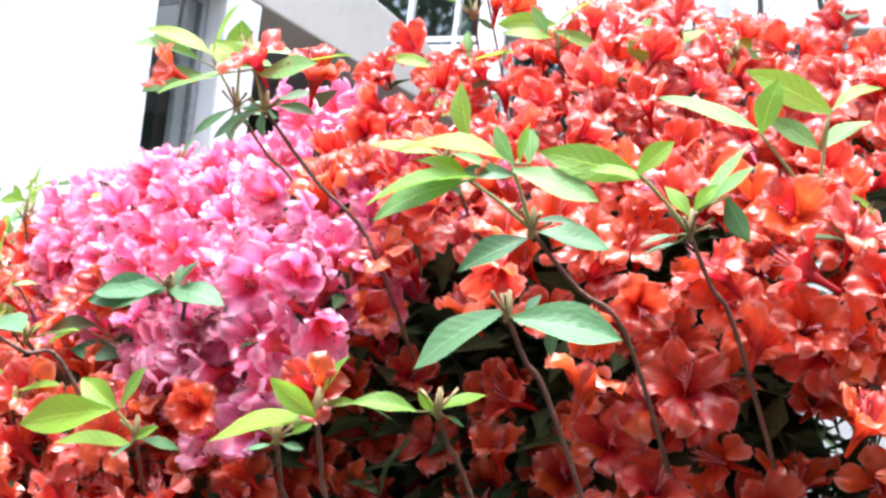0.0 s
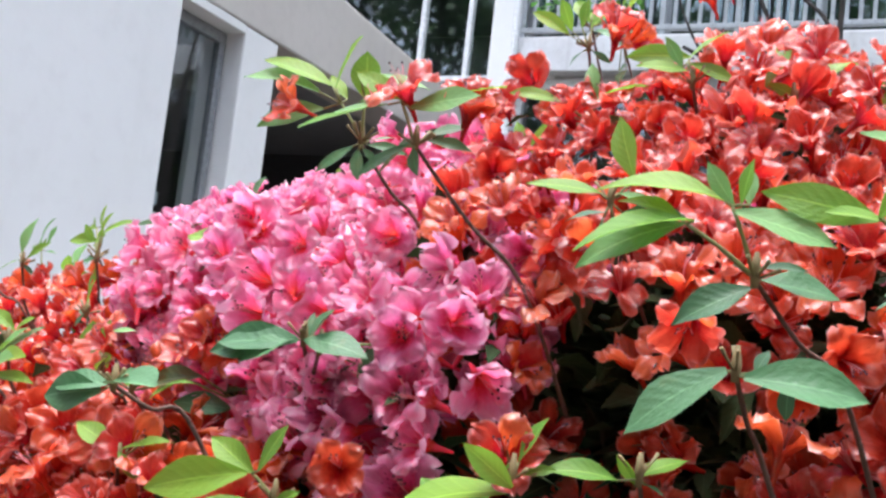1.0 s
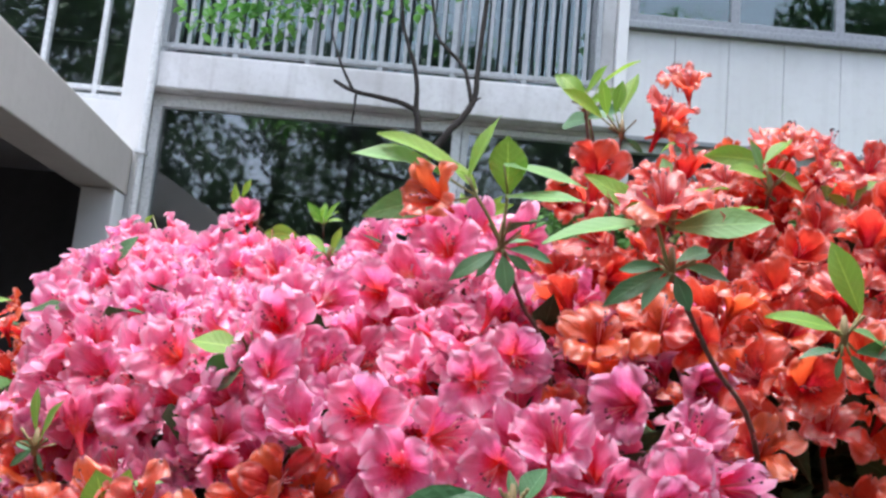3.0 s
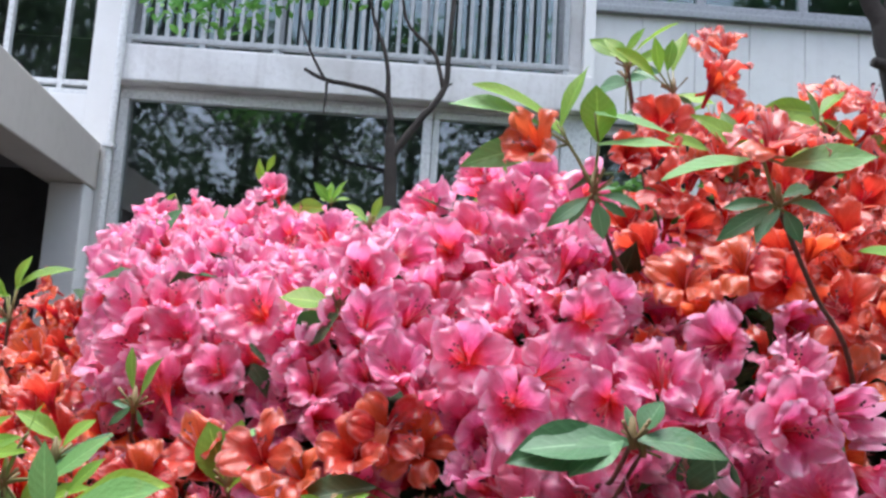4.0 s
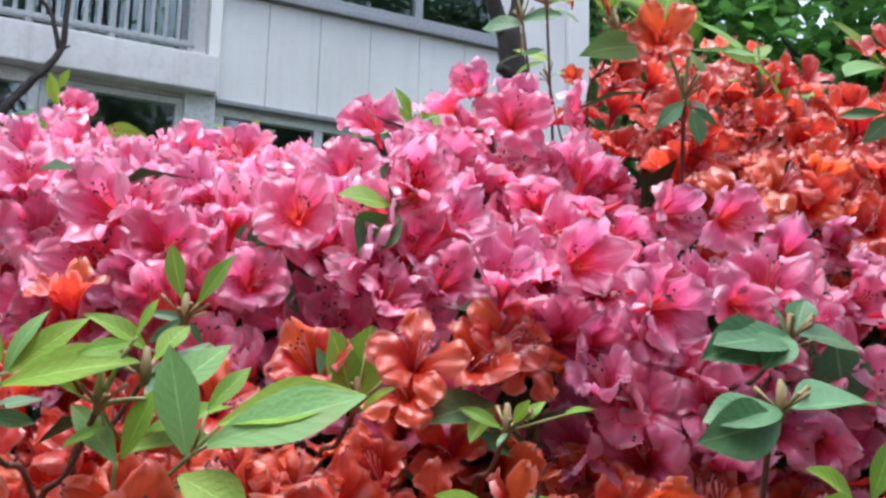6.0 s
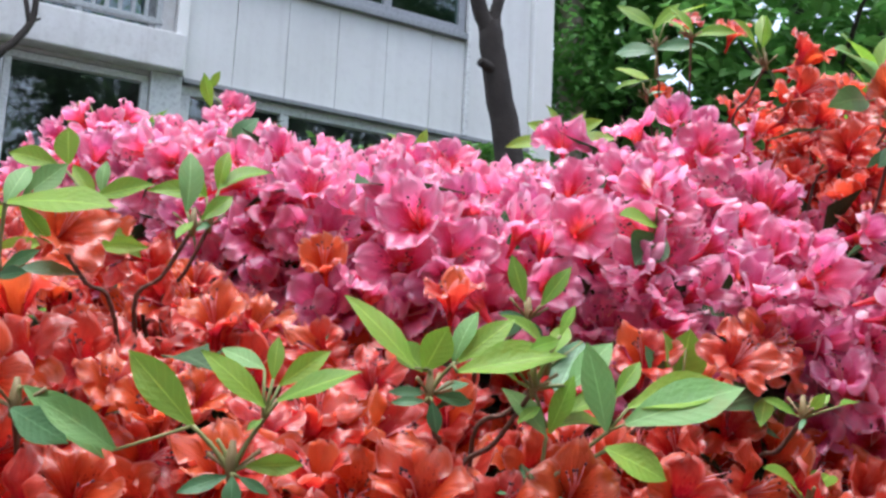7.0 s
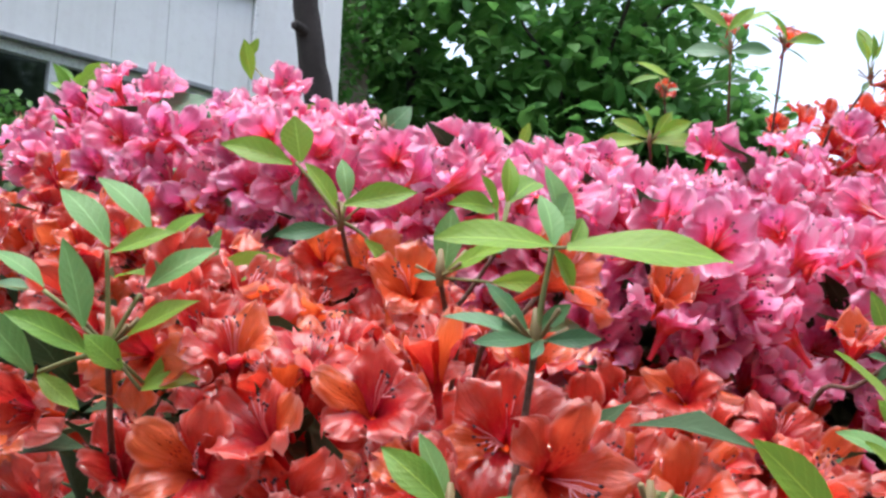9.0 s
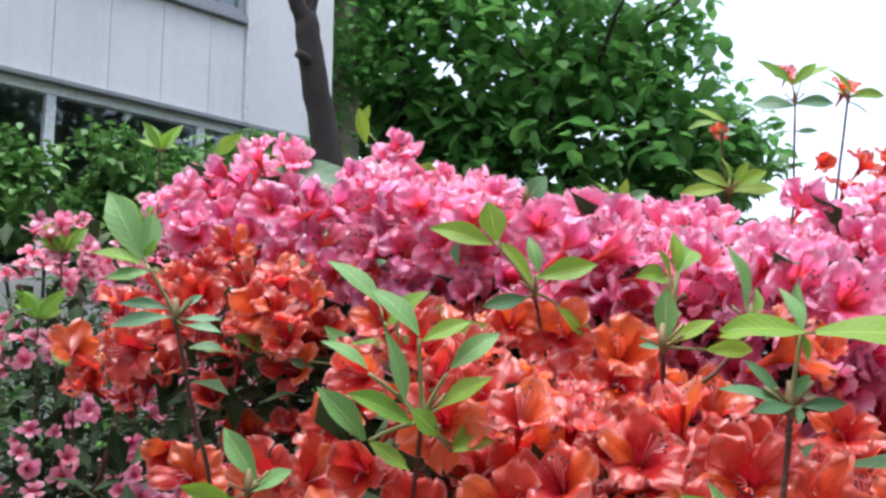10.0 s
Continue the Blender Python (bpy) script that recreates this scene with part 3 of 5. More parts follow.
def front_top(x, y):
    s = y - face(x)
    return 1.209 + 0.265 * (y - 0.537) - 0.046 * math.exp(-max(s, 0) / 0.032) + lump(x, y, 11, 0.018) + 0.015 * min(1, max(0, (-0.56 - x) / 0.1)) * min(1, max(0, (y - 0.66) / 0.1)) - 0.5 * max(0, y - 1.0)


def right_top(x, y):
    z = min(1.24 + 0.99 * (y - 0.44), 1.457 + 0.06 * (y - 0.65))
    return z + lump(x, y, 10, 0.03) - 0.5 * max(0, x - 0.1) ** 2 - 0.8 * max(0, y - 0.95)


def slope(f, x, y):
    e = 0.012
    return Vector((-(f(x + e, y) - f(x - e, y)) / (2 * e), -(f(x, y + e) - f(x, y - e)) / (2 * e), 1.0)).normalized()


def scatter(f, inside, x0, x1, y0, y1, gap, tries, rng, sink=0.0, keep=None):
    """Places on the surface f, no nearer to one another than gap."""
    got = list(keep or [])
    first = len(got)
    cells = {}

    def cell(p):
        return tuple(int(math.floor(c / gap)) for c in p)
    for p in got:
        cells.setdefault(cell(p), []).append(p)
    for _ in range(tries):
        x, y = rng.uniform(x0, x1), rng.uniform(y0, y1)
        if not inside(x, y):
            continue
        p = Vector((x, y, f(x, y) - sink + rng.gauss(0, 0.006)))
        c = cell(p)
        if all((p - q).length > gap for i in (-1, 0, 1) for j in (-1, 0, 1) for k in (-1, 0, 1) for q in cells.get((c[0] + i, c[1] + j, c[2] + k), ())):
            cells.setdefault(c, []).append(p)
            got.append(p)
    return got[first:]


def add_flowers(bush, kind, spots, mats, rng, near, lean, share=0.42, group_limit=300):
    """The nearest flowers are pieces of their own, the rest one mesh."""
    spots = sorted(spots, key=lambda s: near(s[0]))
    rest = []
    for i, (p, nrm) in enumerate(spots):
        way = (nrm * 0.75 + lean * share + Vector((rng.gauss(0, 0.5), rng.gauss(0, 0.5), rng.gauss(0, 0.35)))).normalized()
        d, me = rng.choice(FLOWERS[kind])
        m = facing(p, way, rng.uniform(0, 6.28), rng.uniform(0.78, 1.05))
        if i < group_limit:
            put(new("flower", me), bush, m)
        else:
            rest.append((d, m))
    if rest:
        bunch("flower_mass", rest, mats, bush, "")


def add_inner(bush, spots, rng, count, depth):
    """Older leaves inside the bush, their colour darkened to stand in for shade."""
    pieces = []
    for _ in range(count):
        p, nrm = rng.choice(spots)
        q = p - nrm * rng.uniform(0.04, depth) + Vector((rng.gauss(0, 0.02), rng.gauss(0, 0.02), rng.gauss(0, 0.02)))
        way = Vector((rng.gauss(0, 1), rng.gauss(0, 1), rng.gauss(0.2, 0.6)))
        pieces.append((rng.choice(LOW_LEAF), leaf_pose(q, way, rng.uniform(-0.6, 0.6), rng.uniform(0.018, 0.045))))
    bunch("inner_leaves", pieces, [INNER_LEAF], bush, "small older leaves inside the bush, coloured darker for shade")


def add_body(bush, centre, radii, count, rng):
    """The leafy lower body of a bush, down to near the ground, in the shade-darkened leaf colour."""
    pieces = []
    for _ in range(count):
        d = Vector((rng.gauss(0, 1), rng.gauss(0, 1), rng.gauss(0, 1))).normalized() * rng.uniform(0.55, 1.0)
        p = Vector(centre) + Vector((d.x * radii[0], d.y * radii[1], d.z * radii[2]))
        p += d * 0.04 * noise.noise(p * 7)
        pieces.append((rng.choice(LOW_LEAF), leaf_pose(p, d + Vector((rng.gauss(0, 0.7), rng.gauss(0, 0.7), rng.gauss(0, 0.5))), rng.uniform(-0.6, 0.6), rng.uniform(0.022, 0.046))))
    bunch("lower_leaves", pieces, [INNER_LEAF], bush, "leaves of the bush body, coloured darker for shade")


def add_branches(bush, spots, rng, base, count):
    for _ in range(count):
        p, nrm = rng.choice(spots)
        foot = Vector(base) + Vector((rng.gauss(0, 0.08), rng.gauss(0, 0.06), 0))
        mid = foot.lerp(p, 0.55) + Vector((rng.gauss(0, 0.04), rng.gauss(0, 0.04), 0.08))
        rod("branch", [foot, mid, p - nrm * 0.06 - UP * 0.02, p - nrm * 0.025], 0.0065, 0.0018, TWIG, bush, "", 5)


def shoot(bush, node, base, small=(), stalk=(), rng=random.Random(5), **blades):
    """A shoot: bark stem from base (from the node, in metres) to node, with leaves given by foot and tip in millimetres from the node."""
    node = Vector(node)
    foot = node + Vector(base)
    st = rod("shoot", [foot + Vector((0.02, 0.03, -0.06)), foot, foot.lerp(node, 0.5) + Vector((0, 0, -0.003)), node], 0.0012, 0.0010, TWIG, bush, "thin brown shoot with fresh leaves", 6)
    v, f = tube_data([node - UP * 0.003, node + UP * 0.003, node + UP * 0.010], [0.0014, 0.0021, 0.0009], 6)
    put(new("bud", mesh_of("bud", v, f, [BUD])), st, Matrix.Identity(4))
    for k in range(5):
        a = rng.uniform(0, 6.28)
        tip = node + Vector((math.cos(a) * 0.009, math.sin(a) * 0.009, rng.uniform(0.003, 0.010)))
        v, f = tube_data([node, node.lerp(tip, 0.6), tip], [0.0005, 0.0006, 0.0009], 4)
        put(new("calyx", mesh_of("calyx", v, f, [BUD])), st, Matrix.Identity(4))
    for row in stalk:
        p, q = node + Vector(row[:3]) / 1000, node + Vector(row[3:]) / 1000
        v, f = tube_data(spline([p, p.lerp(q, 0.5) + UP * 0.001, q], 3), [0.0010] * 3 + [0.0008] * 4, 5)
        put(new("stalk", mesh_of("stalk", v, f, [GREEN_STEM])), st, Matrix.Identity(4))
    for kind, rows in (("small", small), *blades.items()):
        for row in rows:
            p, q = node + Vector(row[:3]) / 1000, node + Vector(row[3:]) / 1000
            put(new("leaf", rng.choice(LEAVES[kind])[1]), st, leaf_pose(p, q - p, rng.uniform(-0.5, 0.5), (q - p).length * 1.04, (-0.35, -0.8, 0.6)))
            near = min((Vector(r[3:]) / 1000 + node for r in stalk), key=lambda c: (c - p).length, default=node)
            near = near if (near - p).length < (node - p).length else node
            if (near - p).length > 0.003:
                v, f = tube_data([near, p], [0.0007, 0.0006], 4)
                put(new("leaf_stalk", mesh_of("leaf_stalk", v, f, [GREEN_STEM])), st, Matrix.Identity(4))
    return st


rng = random.Random(11)
pink = thing("azalea_bush", (-0.45, 0.80, 0), "pink azalea bush covered in ruffled blossoms", "azalea bush")
red_front = thing("azalea_bush", (-0.60, 0.62, 0), "low orange-red azalea bush in front of the pink one", "azalea bush")
red_right = thing("azalea_bush", (0.05, 0.70, 0), "taller orange-red azalea bush with fresh green shoots", "azalea bush")


def oval(x, y, cx, cy, rx, ry):
    return ((x - cx) / rx) ** 2 + ((y - cy) / ry) ** 2 < 1.1 + 0.35 * noise.noise(Vector((x * 7, y * 7, 1)))


def in_pink(x, y):
    if x < -0.55 and y > 0.92 and noise.noise(Vector((x * 14, y * 14, 5))) > 0.12:  # thin towards the back corner
        return False
    return y > border(x) and x < (-0.312 if 0.54 < y < 0.61 else -0.245 if y < 0.87 else -0.02) and oval(x, y, -0.413, 0.785, 0.40, 0.46)


def in_front(x, y):
    if ((x + 0.705) / 0.05) ** 2 + ((y - 0.87) / 0.06) ** 2 < 1:  # shaded hollow under the pink bush
        return False
    return face(x) < y < border(x) + 0.02 and interp(((0.5, -0.805), (0.59, -0.832), (0.72, -0.805), (0.81, -0.752), (0.94, -0.752), (1.16, -0.785)), y) < x < -0.26


def in_right(x, y):
    edge = -0.312 if 0.54 < y < 0.63 else -0.24
    return (0.5 if x < 0 else face(x) + 0.05) < y < (0.77 if x < 0.04 else 1.03) and x > edge and (x > -0.12 or right_top(x, y) > 1.31) and oval(x, y, 0.065, 0.705, 0.39, 0.34)


LAYERS = {}
for key, f, inside, area, gaps in (("p", pink_top, in_pink, (-0.88, 0.0, 0.44, 1.4), (0.0225, 0.025, 0.031)), ("f", front_top, in_front, (-1.0, -0.2, 0.40, 1.25), (0.0265, 0.028, 0.033)), ("r", right_top, in_right, (-0.32, 0.50, 0.38, 1.15), (0.0265, 0.028, 0.033))):
    LAYERS[key] = []
    for k, gap in enumerate(gaps):
        LAYERS[key].append([(p, slope(f, p.x, p.y)) for p in scatter(f, inside, *area, gap, 9000 if k == 0 else 6000, rng, (0.0, 0.024, 0.05)[k])])
(p1, p2, p3), (f1, f2, f3), (r1, r2, r3) = LAYERS["p"], LAYERS["f"], LAYERS["r"]
# the upright front of the orange bushes, below their shoulder
side = []
for _ in range(6000):
    x, z = rng.uniform(-0.80, 0.38), rng.uniform(0.96, 1.28)
    hollow = -0.25 < x < -0.12
    if (z > 1.20 and x < -0.28) or (hollow and z > 1.232):
        continue
    p = Vector((x, face(x) + (0.07 if x > -0.28 else 0.015) + rng.uniform(-0.01, 0.05) + 0.04 + 0.22 * max(0, 1.2 - z) + 0.5 * max(0, x - 0.2) ** 1.5 + (0.02 if hollow else 0), z))
    if all((p - q).length > 0.027 for q, _ in side):
        side.append((p, Vector((0.0, -0.9, 0.35)).normalized()))
# the uneven left skirt of the low orange bush
for _ in range(1500):
    y = rng.uniform(0.50, 1.0)
    x = interp(((0.5, -0.80), (0.59, -0.83), (0.72, -0.81), (0.81, -0.76), (0.94, -0.76), (1.16, -0.78)), y) + rng.uniform(-0.05, 0.03)
    p = Vector((x - 0.1 * max(0, 1.2 - front_top(x, y)), y, rng.uniform(1.02, front_top(x, y))))
    if noise.noise(p * 9) > -0.12 and all((p - q).length > 0.033 for q, _ in side):
        side.append((p, Vector((-0.85, -0.35, 0.35)).normalized()))
# the upright side of the pink bush above the low orange one
flank = []
for _ in range(2500):
    x = rng.uniform(-0.70, -0.27)
    y = border(x) + rng.uniform(0.0, 0.04)
    p = Vector((x, y, rng.uniform(front_top(x, border(x)) + 0.01, pink_top(x, border(x) + 0.04))))
    if all((p - q).length > 0.026 for q, _ in flank):
        flank.append((p, Vector((-0.45, -0.8, 0.3)).normalized()))
f1 += [s for s in side if s[0].x < -0.26]
r1 += [s for s in side if s[0].x >= -0.26]
p1 += flank
left_lean, front_lean = Vector((-0.85, -0.95, 0.4)), Vector((-0.25, -0.75, 0.5))
BLOOMS = {}
BLOOMS[red_right] = BLOOMS.get(red_right, []) + [
    (-0.290, 0.461, 1.385, -0.19, -0.6, 0.78, 1),
    (-0.259, 0.475, 1.379, 0.35, -0.5, 0.79, 1.05),
    (-0.380, 0.505, 1.386, -0.59, -0.77, 0.23, 0.9),
    (-0.242, 0.666, 1.486, 0.24, -0.53, 0.81, 1.15),
    (-0.230, 0.682, 1.479, 0.83, -0.54, 0.13, 1),
    (-0.153, 0.695, 1.488, 0.04, -0.7, 0.71, 1.2),
    (-0.122, 0.709, 1.490, 0.32, -0.59, 0.74, 1.2),
    (-0.161, 0.627, 1.418, 0.09, -0.71, 0.7, 1.2),
    (-0.092, 0.496, 1.278, 0.38, -0.92, -0.01, 1),
    (-0.056, 0.521, 1.248, 0.56, -0.83, -0.04, 1),
    (-0.112, 0.501, 1.262, -0.04, -0.91, -0.42, 1),
    (-0.283, 0.579, 1.366, 0.39, -0.92, -0.06, 0.95),
]
BLOOMS[red_right] = BLOOMS.get(red_right, []) + [
    (-0.154, 0.474, 1.282, -0.01, -0.74, -0.68, 0.95),
    (-0.078, 0.540, 1.293, 0.65, -0.76, 0.08, 0.95),
    (-0.076, 0.852, 1.508, -0.58, -0.78, 0.24, 1),
    (-0.204, 0.774, 1.546, -0.26, -0.66, 0.71, 1),
    (-0.201, 0.831, 1.576, -0.35, -0.59, 0.73, 0.8),
    (-0.120, 0.951, 1.552, -0.58, -0.78, 0.24, 0.8),
]
BLOOMS[pink] = BLOOMS.get(pink, []) + [
    (-0.278, 0.465, 1.268, 0.13, -0.99, 0.01, 0.95),
    (-0.254, 0.474, 1.276, 0.47, -0.88, 0.05, 1),
    (-0.239, 0.477, 1.250, 0.61, -0.7, -0.38, 1),
    (-0.423, 0.600, 1.314, 0.31, -0.87, 0.39, 1),
    (-0.447, 0.590, 1.300, 0.1, -0.93, 0.35, 1),
    (-0.332, 0.552, 1.323, 0.02, -1, -0.03, 1.05),
    (-0.447, 0.590, 1.327, 0.11, -0.98, 0.15, 1.05),
    (-0.274, 0.470, 1.273, 0.12, -0.99, -0.02, 0.95),
    (-0.522, 0.594, 1.280, -0.21, -0.96, 0.17, 1),
    (-0.450, 0.588, 1.332, 0, -0.98, 0.18, 1.05),
    (-0.354, 0.493, 1.308, -0.1, -1, 0, 0.85),
    (-0.381, 0.501, 1.270, -0.1, -0.99, -0.05, 1),
]
BLOOMS[pink] = BLOOMS.get(pink, []) + [
    (-0.353, 0.651, 1.404, 0, -0.85, 0.53, 1),
    (-0.390, 0.649, 1.404, -0.65, -0.68, 0.33, 0.95),
    (-0.321, 0.645, 1.397, 0.61, -0.78, 0.16, 0.95),
    (-0.371, 0.637, 1.387, -0.3, -0.87, 0.39, 1.05),
    (-0.504, 0.593, 1.311, -0.33, -0.93, 0.17, 1),
    (-0.569, 1.006, 1.456, -0.43, -0.68, 0.6, 1),
    (-0.572, 1.009, 1.421, -0.53, -0.82, -0.23, 1),
    (-0.560, 1.006, 1.462, -0.25, -0.78, 0.57, 1),
    (-0.684, 1.038, 1.443, -0.6, -0.18, 0.78, 1),
    (-0.661, 1.017, 1.434, -0.1, -0.67, 0.73, 1),
    (-0.622, 0.809, 1.366, -0.61, -0.78, 0.1, 1),
    (-0.419, 0.727, 1.401, -0.59, -0.64, 0.49, 1.1),
]
BLOOMS[red_front] = BLOOMS.get(red_front, []) + [
    (-0.206, 0.414, 1.229, 0.24, -0.94, 0.24, 1),
    (-0.300, 0.466, 1.206, 0.36, -0.92, 0.13, 0.9),
    (-0.475, 0.506, 1.191, 0.15, -0.96, 0.23, 1),
    (-0.433, 0.535, 1.259, 0.09, -0.9, 0.42, 1),
    (-0.447, 0.536, 1.250, -0.11, -0.82, 0.56, 1),
    (-0.418, 0.539, 1.252, 0.05, -0.93, 0.36, 1),
    (-0.474, 0.543, 1.238, -0.43, -0.72, 0.55, 0.9),
    (-0.541, 0.552, 1.232, 0.13, -0.8, 0.59, 1),
    (-0.667, 0.669, 1.259, -0.35, -0.55, 0.76, 1.15),
    (-0.515, 0.535, 1.247, -0.39, -0.62, 0.68, 1),
    (-0.486, 0.507, 1.248, -0.26, -0.81, 0.52, 0.95),
    (-0.774, 0.569, 1.224, -0.33, -0.93, 0.17, 1.05),
]
BLOOMS[red_front] = BLOOMS.get(red_front, []) + [
    (-0.628, 0.631, 1.285, -0.45, -0.72, 0.53, 0.95),
    (-0.595, 0.568, 1.268, -0.26, -0.41, 0.88, 0.9),
    (-0.729, 0.679, 1.282, -0.61, -0.66, 0.43, 1.05),
    (-0.709, 0.762, 1.299, -0.75, -0.63, 0.22, 1),
    (-0.724, 0.990, 1.336, -0.78, -0.51, 0.35, 1),
    (-0.773, 1.111, 1.271, -0.79, -0.35, -0.5, 0.9),
    (-0.732, 1.068, 1.290, -0.69, -0.71, 0.11, 1.1),
    (-0.746, 0.589, 1.281, 0.26, -0.86, 0.45, 1),
]

for bush, rows in BLOOMS.items():
    for x, y, z, wx, wy, wz, k in rows:
        me = rng.choice(FLOWERS["pink" if bush == pink else "orange"])[1]
        put(new("flower", me), bush, facing((x, y, z), (wx, wy, wz), rng.uniform(0, 6.28), 0.9 * k))
taken = [Vector(r[:3]) for rows in BLOOMS.values() for r in rows]
for spots in (p1, p2, f1, f2, r1, r2):
    spots[:] = [s for s in spots if all((s[0] - q).length > 0.026 for q in taken)]
add_flowers(pink, "pink", p1 + p2 + p3, [PINK, FILAMENT, ANTHER], rng, lambda p: p.y, front_lean, 0.28)
add_flowers(red_front, "orange", f1 + f2 + f3, [ORANGE, FILAMENT, ANTHER], rng, lambda p: p.y, left_lean)
add_flowers(red_right, "orange", r1 + r2 + r3, [ORANGE, FILAMENT, ANTHER], rng, lambda p: p.y, front_lean)
for bush, spots, base, nb in ((pink, p1, (-0.45, 0.85, 0), 12), (red_front, f1, (-0.62, 0.72, 0), 14), (red_right, r1, (0.06, 0.72, 0), 10)):
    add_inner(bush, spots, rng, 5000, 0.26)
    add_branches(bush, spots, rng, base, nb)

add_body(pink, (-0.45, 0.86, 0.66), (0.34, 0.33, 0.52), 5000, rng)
# extra mass of darkened leaves, added to make the hollow look shaded
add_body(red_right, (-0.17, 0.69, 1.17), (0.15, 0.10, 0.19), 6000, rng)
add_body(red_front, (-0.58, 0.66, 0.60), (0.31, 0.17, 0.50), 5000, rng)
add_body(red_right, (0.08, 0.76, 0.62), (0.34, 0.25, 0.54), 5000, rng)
# shoots that stand out of the bushes
shoot(red_right, (-0.345, 0.532, 1.370), (0.026, 0.034, -0.041),
      pale=[(-25, -9, 26, -67, -20, 37), (-2, -6, 36, 36, 1, 30), (-24, -3, 18, -61, -16, 10), (0, -7, 21, 33, -18, 19)],
      young=[(-19, -5, 30, -58, -15, 44), (-17, -5, 29, -6, -5, 59), (-13, 2, 25, -27, 5, 40)],
      oval=[(1, -1, 24, -1, -2, 50)],
      small=[(-3, -3, -3, -22, -8, -18), (3, -2, -4, 14, -6, -11), (4, 0, -1, 25, 7, -3), (-2, 2, -3, -10, 8, -14), (3, 4, 2, 15, 14, 7)],
      mature=[(1, -3, -5, 4, -5, -22)],
      stalk=[(0, 0, 1, -13, -4, 21), (0, 0, 1, 1, -3, 23)])
shoot(red_right, (-0.283, 0.471, 1.355), (0.046, 0.037, -0.057),
      pale=[(-12, -9, 17, -51, -18, 3), (-1, -7, 16, 34, -12, 20)],
      young=[(-10, 0, 22, -35, -1, 36), (6, 1, 21, 36, 12, 33)],
      oval=[(-8, 0, 23, -21, 6, 34)],
      small=[(-3, -2, 0, -26, -5, -15), (4, 2, 3, 25, 7, 0), (3, 3, 5, 20, 13, 13), (-3, 4, 3, -17, 15, 2)],
      mature=[(-2, -6, -2, -12, -10, -17), (1, -4, -2, 6, -8, -15)],
      stalk=[(-1, 0, 1, -8, -3, 20)])
shoot(red_right, (-0.126, 0.433, 1.301), (0.031, 0.045, -0.035),
      young=[(-12, -4, 27, -54, -16, 36), (-21, -13, 18, -59, -33, 11), (-6, -6, 26, -3, -8, 42), (-26, -9, 19, -48, -12, 28)],
      pale=[(-24, -11, 17, -60, -26, 4), (-9, -4, 26, -20, -6, 41), (-4, 0, 27, -6, 5, 42), (-8, -7, 23, 25, 1, 13)],
      mature=[(-1, 0, -3, -26, -10, -18), (2, 3, 0, 27, 17, -4)],
      small=[(2, -1, 4, 17, 3, 6)],
      stalk=[(0, 0, 0, -9, -6, 25), (-2, -1, 2, -24, -11, 17)])
shoot(red_right, (-0.067, 0.448, 1.306), (0.015, 0.039, -0.032),
      young=[(-20, -6, 20, -58, -17, 27), (-17, -8, 19, -37, -17, 21)],
      broad=[(-20, -12, 20, -8, -14, 34), (-1, 1, 7, -11, 0, 19), (1, -2, 9, 8, -2, 20)],
      pale=[(3, 4, 10, 17, 15, 38), (6, -1, 12, 22, -1, 27)],
      mature=[(12, 4, 16, 21, 9, -1)],
      small=[(-5, 0, -4, -19, -1, -11), (-4, -3, -1, -17, -11, -6)],
      stalk=[(0, 0, 0, -19, -9, 20), (0, 0, 0, 0, 0, 8)])
shoot(red_right, (-0.025, 0.524, 1.329), (-0.004, 0.029, -0.030),
      pale=[(-26, -9, 32, -69, -21, 43), (-1, -3, 26, -21, -15, 39), (0, 2, 27, 19, 16, 47)],
      broad=[(-25, -14, 30, -20, -19, 54)],
      young=[(3, -1, 43, -32, -17, 58), (4, 1, 46, 22, 12, 63), (9, 4, 8, 29, 12, 1)],
      mature=[(14, 4, -13, -6, -10, -16)],
      stalk=[(0, 0, 0, -25, -12, 30), (0, 0, 0, 2, -1, 43)])
shoot(red_right, (-0.129, 0.423, 1.267), (0.008, 0.036, -0.030),
      mature=[(-3, 2, 1, -38, -5, -21), (3, -1, -1, 43, 10, -3), (17, 7, -1, 17, 8, -14), (6, 4, 1, 10, 9, 9)])
shoot(pink, (-0.336, 0.483, 1.260), (-0.008, 0.033, -0.027),
      mature=[(-2, -2, 0, -44, -5, -6), (1, -2, 1, 37, -7, 0)],
      round=[(34, 8, 2, 40, 10, -26), (4, 1, 3, 13, 4, 16)],
      small=[(1, 3, 2, -1, 8, 15)],
      stalk=[(11, 4, -2, 32, 9, 2)])
shoot(pink, (-0.330, 0.489, 1.257), (-0.021, 0.024, -0.042),
      mature=[(-12, -3, 4, -55, -13, -6), (-10, -7, 4, -33, -21, -7), (22, 9, 3, 23, 11, -21)],
      small=[(16, 9, -5, 0, 7, -17)])
shoot(red_front, (-0.326, 0.458, 1.188), (-0.010, 0.029, -0.039),
      broad=[(-11, -3, 11, -34, -6, 25)],
      young=[(-6, -6, 13, 6, -7, 35), (-12, -6, 11, -58, -24, 1), (-3, 1, -6, -40, -10, -8), (0, -1, -2, 12, 1, 6)],
      small=[(0, 3, -2, 15, 17, -6), (0, -2, -4, -6, -9, -12)],
      stalk=[(0, 0, 0, -10, -5, 11)])
shoot(red_front, (-0.235, 0.440, 1.202), (-0.008, 0.029, -0.033),
      broad=[(-5, 1, 2, -15, 3, 10)],
      young=[(7, 1, 3, 21, 0, 14), (-1, 2, 2, -5, 4, 10)],
      small=[(-2, -1, -3, -11, -5, -6), (3, 0, -2, 13, 2, -3)])
